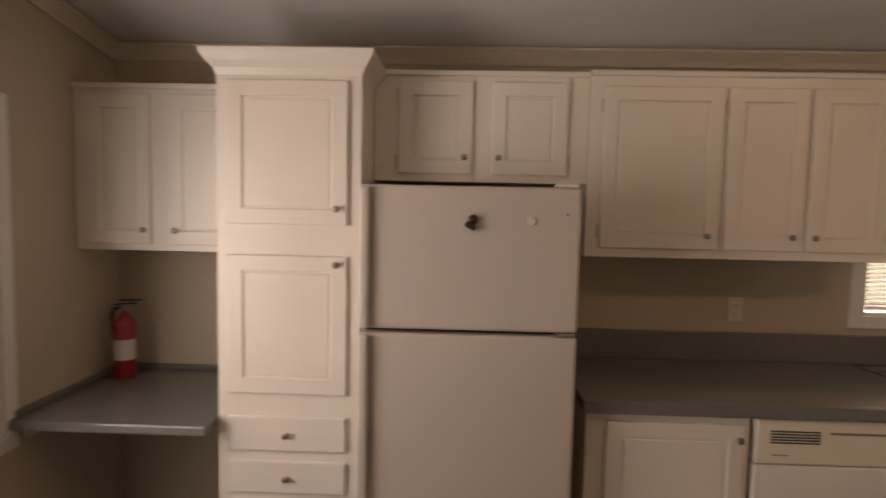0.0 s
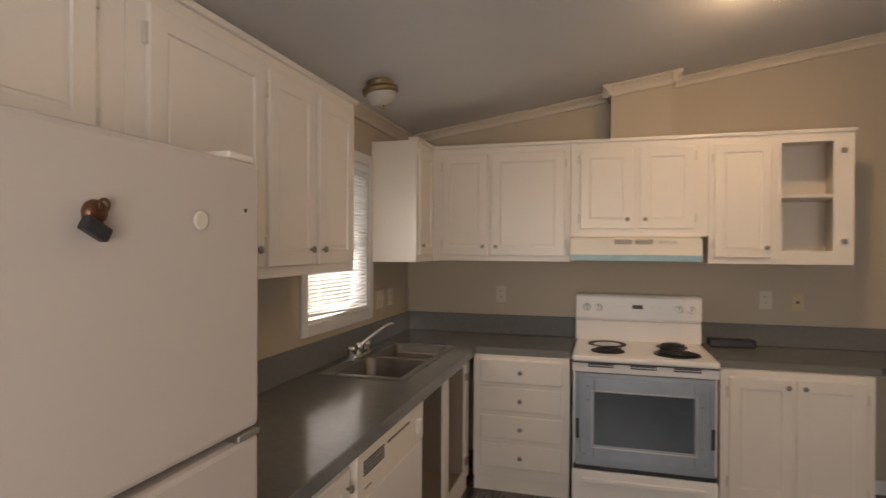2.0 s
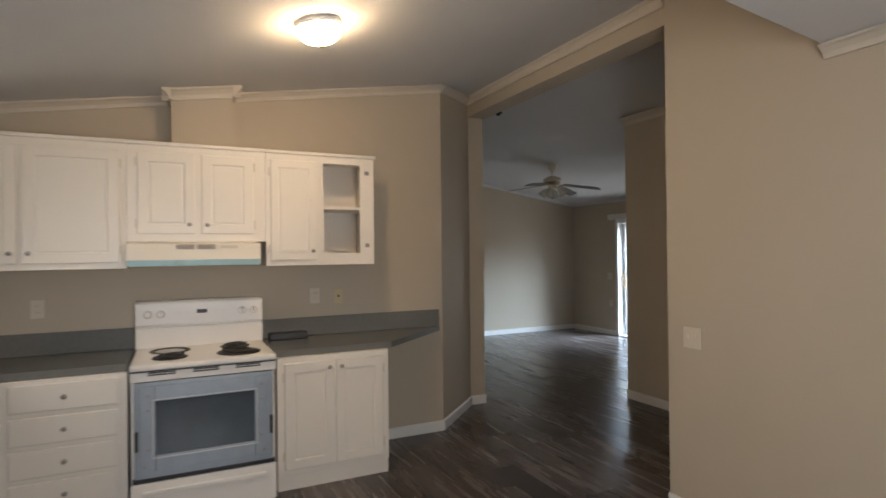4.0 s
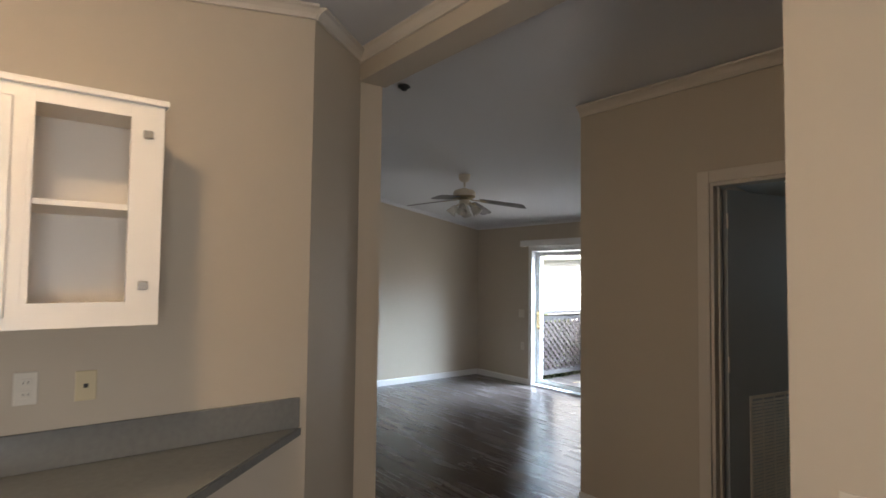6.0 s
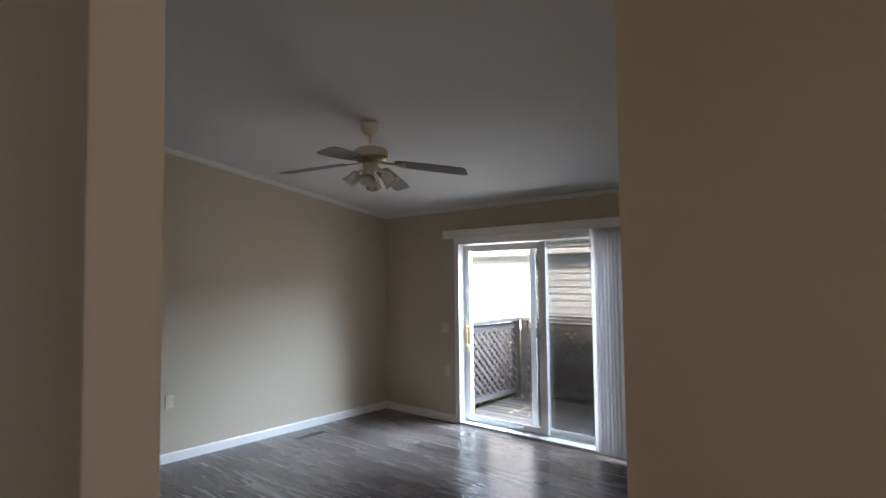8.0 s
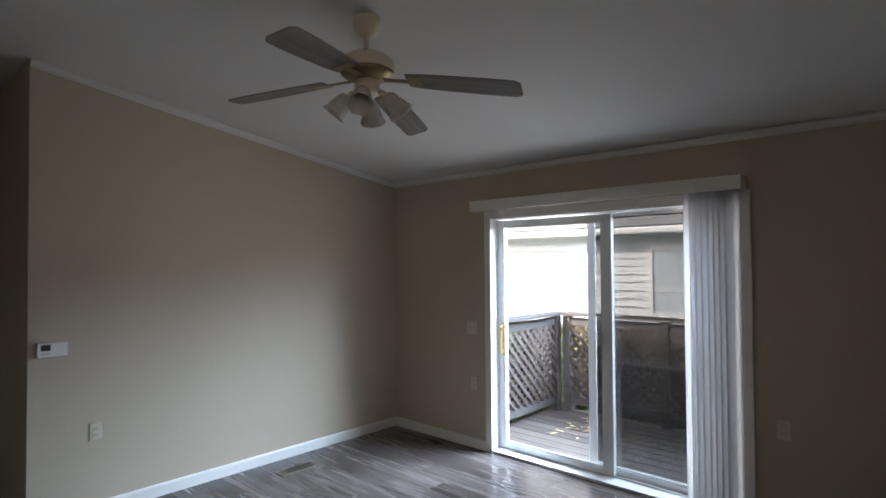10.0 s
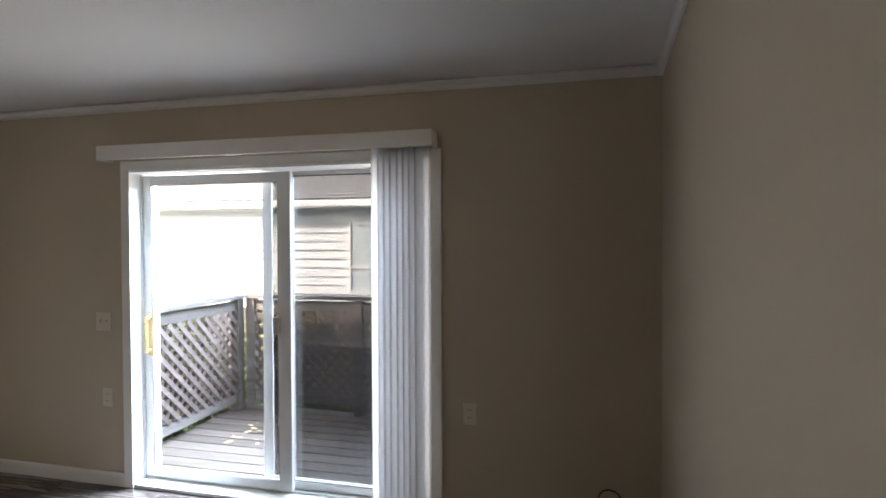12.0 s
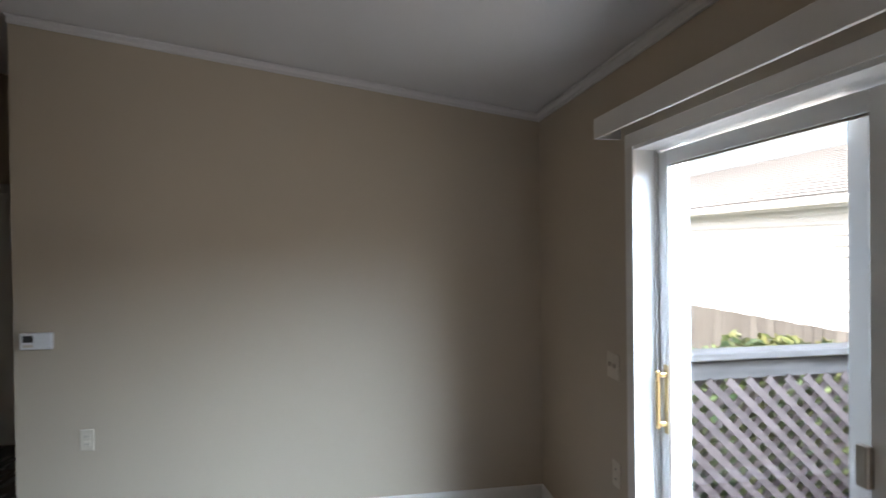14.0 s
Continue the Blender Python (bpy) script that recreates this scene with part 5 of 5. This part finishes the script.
# ---- outside ----
structure(box("ground", (-60, -70, -1.0), (70, 60, -0.62), M_GRASS), "lawn around the house", "ground")
c = thing("deck", pose(0, 0, 0), "weathered wooden deck outside the sliding door", "deck")
for i in range(12):
    y = -5.60 - 0.146 * i
    box("board", (4.02, y - 0.138, -0.12), (7.62, y, -0.085), M_DECK, c, 0.004)
for x in (4.2, 5.8, 7.4):
    box("joist", (x, -7.24, -0.26), (x + 0.04, -5.60, -0.121), M_RAIL, c)
for x, y in ((4.1, -7.1), (7.5, -7.1), (4.1, -5.7), (7.5, -5.7)):
    box("pier", (x - 0.1, y - 0.1, -0.62), (x + 0.1, y + 0.1, -0.261), M_RAIL, c)


def rail_run(a, b, posts, label):
    """Lattice railing from a to b in local x, standing on the deck."""
    a, b = Vector((*a, -0.084)), Vector((*b, -0.084))
    L = (b - a).length
    c = thing("deck_railing", Matrix.Translation(a) @ (b - a).to_track_quat("X", "Z").to_matrix().to_4x4(), label, "railing", "deck railings")
    box("top_rail", (0, -0.07, 1.075), (L, 0.07, 1.112), M_RAIL, c, 0.005)
    box("upper_rail", (0.045, -0.02, 0.965), (L - 0.045, 0.02, 1.055), M_RAIL, c, 0.004)
    box("lower_rail", (0.045, -0.02, 0.08), (L - 0.045, 0.02, 0.165), M_RAIL, c, 0.004)
    for i in range(posts):
        x = (L - 0.09) * i / (posts - 1)
        box("post", (x, -0.045, 0), (x + 0.09, 0.045, 1.0745), M_RAIL, c, 0.005)
    z0, z1, step, wdt = 0.165, 0.965, 0.112, 0.040
    for s in (1, -1):
        y = 0.024 * s
        n = int((L + (z1 - z0)) / step) + 1
        for i in range(n):
            u = i * step - (z1 - z0)
            pts = []
            t0, t1 = max(0.0, -u), min(z1 - z0, L - u)
            if t1 - t0 < 0.05:
                continue
            xa, xb = u + t0, u + t1
            za, zb = z0 + t0, z0 + t1
            if s < 0:
                xa, xb = L - xa, L - xb
            d = Vector((xb - xa, 0, zb - za))
            e = Vector((-d.z, 0, d.x)).normalized() * wdt / 2
            p0, p1 = Vector((xa, y, za)), Vector((xb, y, zb))
            bm = prism([p0 - e, p1 - e, p1 + e, p0 + e], (0, 0.007 * s, 0))
            part("lath", bm, M_LATH, c)
    return c


rail_run((7.545, -5.66), (7.545, -7.22), 2, "weathered wooden deck railing with diagonal lattice, side run")
rail_run((7.48, -7.265), (4.05, -7.265), 4, "weathered wooden deck railing with diagonal lattice, outer run")

# neighbouring house
c = thing("neighbour_house", pose(0, 0, 0), "white vinyl-sided neighbouring house with grey shingle roof", "house")
NY, NX0, NX1 = -9.6, -6.0, 24.0
box("wall", (NX0, NY - 6, -0.62), (NX1, NY, 2.10), M_SIDING, c)
bm = bmesh.new()
z = -0.30
while z < 2.02:
    vs = [bm.verts.new(p) for p in ((NX0, NY + 0.004, z + 0.122), (NX1, NY + 0.004, z + 0.122), (NX1, NY + 0.026, z), (NX0, NY + 0.026, z), (NX0, NY + 0.004, z), (NX1, NY + 0.004, z))]
    bm.faces.new((vs[0], vs[1], vs[2], vs[3]))
    bm.faces.new((vs[3], vs[2], vs[5], vs[4]))
    z += 0.122
part("siding_courses", bm, M_SIDING, c)
part("skirting", boxes(((NX0, NY + 0.005, -0.62), (NX1, NY + 0.03, -0.31))), M_RAIL, c)
part("eave", boxes(((NX0 - 0.3, NY - 0.1, 1.98), (NX1 + 0.3, NY + 0.16, 2.0)), ((NX0 - 0.3, NY + 0.16, 1.96), (NX1 + 0.3, NY + 0.18, 2.10))), M_SIDING, c)
part("gutter", boxes(((NX0 - 0.3, NY + 0.182, 1.99), (NX1 + 0.3, NY + 0.28, 2.09)), bevel=0.02), M_FRAME, c)
rf = part("roof", prism([(NX0 - 0.3, NY + 0.22, 2.105), (NX0 - 0.3, NY - 3.0, 3.25), (NX0 - 0.3, NY - 6.4, 2.105)], (NX1 - NX0 + 0.6, 0, 0)), M_SHINGLE, c)
bm = bmesh.new()
for i in range(22):
    t0 = i / 22
    y, zz = NY + 0.22 - 3.22 * t0, 2.105 + 1.145 * t0
    add_box(bm, (NX0 - 0.3, y - 0.16, zz + 0.016), (NX1 + 0.3, y, zz + 0.021), 0, None)
part("shingle_courses", bm, M_SHINGLE, rf)
for x0 in (6.34, 13.5, 0.5):
    za, zb = 0.80, 1.82
    w = part("window", boxes(((x0, NY + 0.006, za), (x0 + 0.07, NY + 0.07, zb)), ((x0 + 1.03, NY + 0.006, za), (x0 + 1.10, NY + 0.07, zb)), ((x0 + 0.07, NY + 0.006, za), (x0 + 1.03, NY + 0.07, za + 0.06)), ((x0 + 0.07, NY + 0.006, zb - 0.06), (x0 + 1.03, NY + 0.07, zb)), ((x0 + 0.07, NY + 0.006, 1.16), (x0 + 1.03, NY + 0.062, 1.21))), M_FRAME, c)
    for a, b in ((za + 0.06, 1.16), (1.21, zb - 0.06)):
        box("pane", (x0 + 0.07, NY + 0.038, a), (x0 + 1.03, NY + 0.044, b), M_WINDARK, w)


# low fence in front of the neighbouring house
c = thing("fence", pose(4.6, -9.25, -0.62), "low weathered grey board fence before the neighbouring house", "fence")
for i in range(68):
    box("board", (0.145 * i, -0.012, 0.05), (0.145 * i + 0.138, 0.012, 1.25 + 0.006 * math.sin(i * 2.1)), M_FENCE, c)
for z in (0.3, 1.0):
    box("rail", (0, -0.05, z), (9.85, -0.0125, z + 0.08), M_FENCE, c)
for i in range(5):
    box("post", (2.4 * i, -0.14, 0), (2.4 * i + 0.09, -0.0505, 1.22), M_FENCE, c)


def shrub(x, y, w, h, n, material, label, seed):
    rnd = random.Random(seed)
    c = thing("shrub", pose(x, y, -0.62), label, "shrub", "shrubs beyond the deck")
    bm = bmesh.new()
    for k in range(7):
        a = rnd.uniform(0, 6.28)
        tube([(0.05 * math.cos(a), 0.05 * math.sin(a), 0), (0.2 * w * math.cos(a), 0.2 * w * math.sin(a), h * 0.45), (0.4 * w * math.cos(a + 0.3), 0.4 * w * math.sin(a + 0.3), h * 0.85)], 0.014, 5, bm)
    part("stems", bm, M_BARK, c)
    verts, faces = [], []
    for k in range(n):
        a, rr, zz = rnd.uniform(0, 6.28), math.sqrt(rnd.random()) * w / 2, rnd.uniform(0.12, 1.0) * h
        rr *= 1.0 - 0.45 * (zz / h) ** 2 + 0.18 * math.sin(3 * a + 5 * zz)
        p = Vector((rr * math.cos(a), rr * math.sin(a), zz))
        q = Euler((rnd.uniform(-1.1, 1.1), rnd.uniform(-1.1, 1.1), rnd.uniform(0, 6.28))).to_matrix()
        s = rnd.uniform(0.032, 0.075)
        i = len(verts)
        for u, v, ww in ((-1, 0, 0), (-0.2, -0.45, 0.12), (1, 0, -0.1), (-0.2, 0.45, 0.12)):
            verts.append(p + q @ Vector((u * s, v * s, ww * s)))
        faces.append((i, i + 1, i + 2, i + 3))
    me = bpy.data.meshes.new("crown")
    me.from_pydata(verts, [], faces)
    me.materials.append(material)
    ob = new("crown", me)
    ob.parent = c
    return c


shrub(8.35, -6.2, 1.4, 1.5, 3800, M_LEAF, "yellow-green leafy shrub beyond the deck lattice", 3)
shrub(8.5, -7.3, 1.4, 1.48, 4000, M_LEAF, "bushy yellow-green shrub beyond the deck corner", 5)
shrub(7.4, -8.0, 1.3, 1.42, 3400, M_LEAF, "yellow-green leafy shrub beyond the outer railing", 7)
shrub(6.2, -8.1, 1.2, 1.35, 2300, M_LEAF, "green leafy shrub beyond the outer railing", 9)
shrub(5.0, -8.1, 1.2, 1.4, 2000, M_LEAFRED, "brownish leafy shrub beyond the outer railing", 11)
shrub(9.4, -6.9, 1.7, 1.15, 3800, M_LEAF, "broad yellow-green shrub behind the deck railing", 15)
shrub(9.9, -8.1, 1.6, 1.05, 3000, M_LEAFRED, "brownish shrub before the low fence", 17)
shrub(3.0, 4.6, 2.0, 1.5, 2300, M_LEAF, "green shrub outside the kitchen window", 13)

# fallen leaves on the deck
rl = random.Random(31)
verts, faces = [], []
for k in range(90):
    x, y = 7.15 - abs(rl.gauss(0, 0.45)), -6.85 + rl.gauss(0, 0.22)
    if x < 5.0 or y < -7.15 or y > -5.8:
        continue
    q = Euler((rl.uniform(-0.25, 0.25), rl.uniform(-0.25, 0.25), rl.uniform(0, 6.28))).to_matrix()
    w, i = rl.uniform(0.02, 0.05), len(verts)
    for u, v, h in ((-1, 0, 0), (-0.1, -0.5, 0.1), (1, 0, 0), (-0.1, 0.5, 0.1)):
        verts.append(Vector((x, y, -0.076)) + q @ Vector((u * w, v * w, h * w)))
    faces.append((i, i + 1, i + 2, i + 3))
me = bpy.data.meshes.new("fallen_leaves")
me.from_pydata(verts, [], faces)
me.materials.append(leaf_mat("dry_leaf", (0.42, 0.20, 0.07), (0.55, 0.42, 0.24)))
tagged(new("fallen_leaves", me), "dry tan and orange leaves scattered on the deck", "leaves", "", "stuff")

# ---- floor planks ----
rnd = random.Random(21)
PL, PW = 1.22, 0.18
plank_mesh = {}


def plank(x0, x1, y0):
    key = round(x1 - x0, 3)
    if key not in plank_mesh:
        bm = bmesh.new()
        w, d = key / 2 - 0.0008, PW / 2 - 0.0008
        e = 0.0003
        lo = [bm.verts.new(p) for p in ((-w, -d, -0.005), (w, -d, -0.005), (w, d, -0.005), (-w, d, -0.005))]
        mi = [bm.verts.new(p) for p in ((-w, -d, -0.0006), (w, -d, -0.0006), (w, d, -0.0006), (-w, d, -0.0006))]
        hi = [bm.verts.new(p) for p in ((-w + e, -d + e, 0), (w - e, -d + e, 0), (w - e, d - e, 0), (-w + e, d - e, 0))]
        bm.faces.new(hi)
        for r, s in ((lo, mi), (mi, hi)):
            for i in range(4):
                bm.faces.new((r[i], r[(i + 1) % 4], s[(i + 1) % 4], s[i]))
        me = bpy.data.meshes.new("plank")
        bm.to_mesh(me)
        bm.free()
        me.materials.append(M_PLANK)
        plank_mesh[key] = me
    ob = new("plank", plank_mesh[key])
    ob.parent = floor
    ob.location = ((x0 + x1) / 2, y0 + PW / 2, 0)


def lay(x0, x1, y0, y1):
    rows = int(round((y1 - y0) / PW + 0.499))
    for r in range(rows):
        x = x0 - rnd.choice((0.0, 0.3, 0.6, 0.9))
        while x < x1 - 0.01:
            a, b = max(x, x0), min(x + PL, x1)
            if b - a > 0.04:
                plank(round(a, 2), round(b, 2), y0 + PW * r)
            x += PL


lay(-1.30, 3.88, -2.48, 2.70)
lay(3.88, 9.94, -5.36, -1.12)
lay(3.88, 4.60, -1.04, -0.30)
lay(1.0, 3.88, -5.36, -2.52)
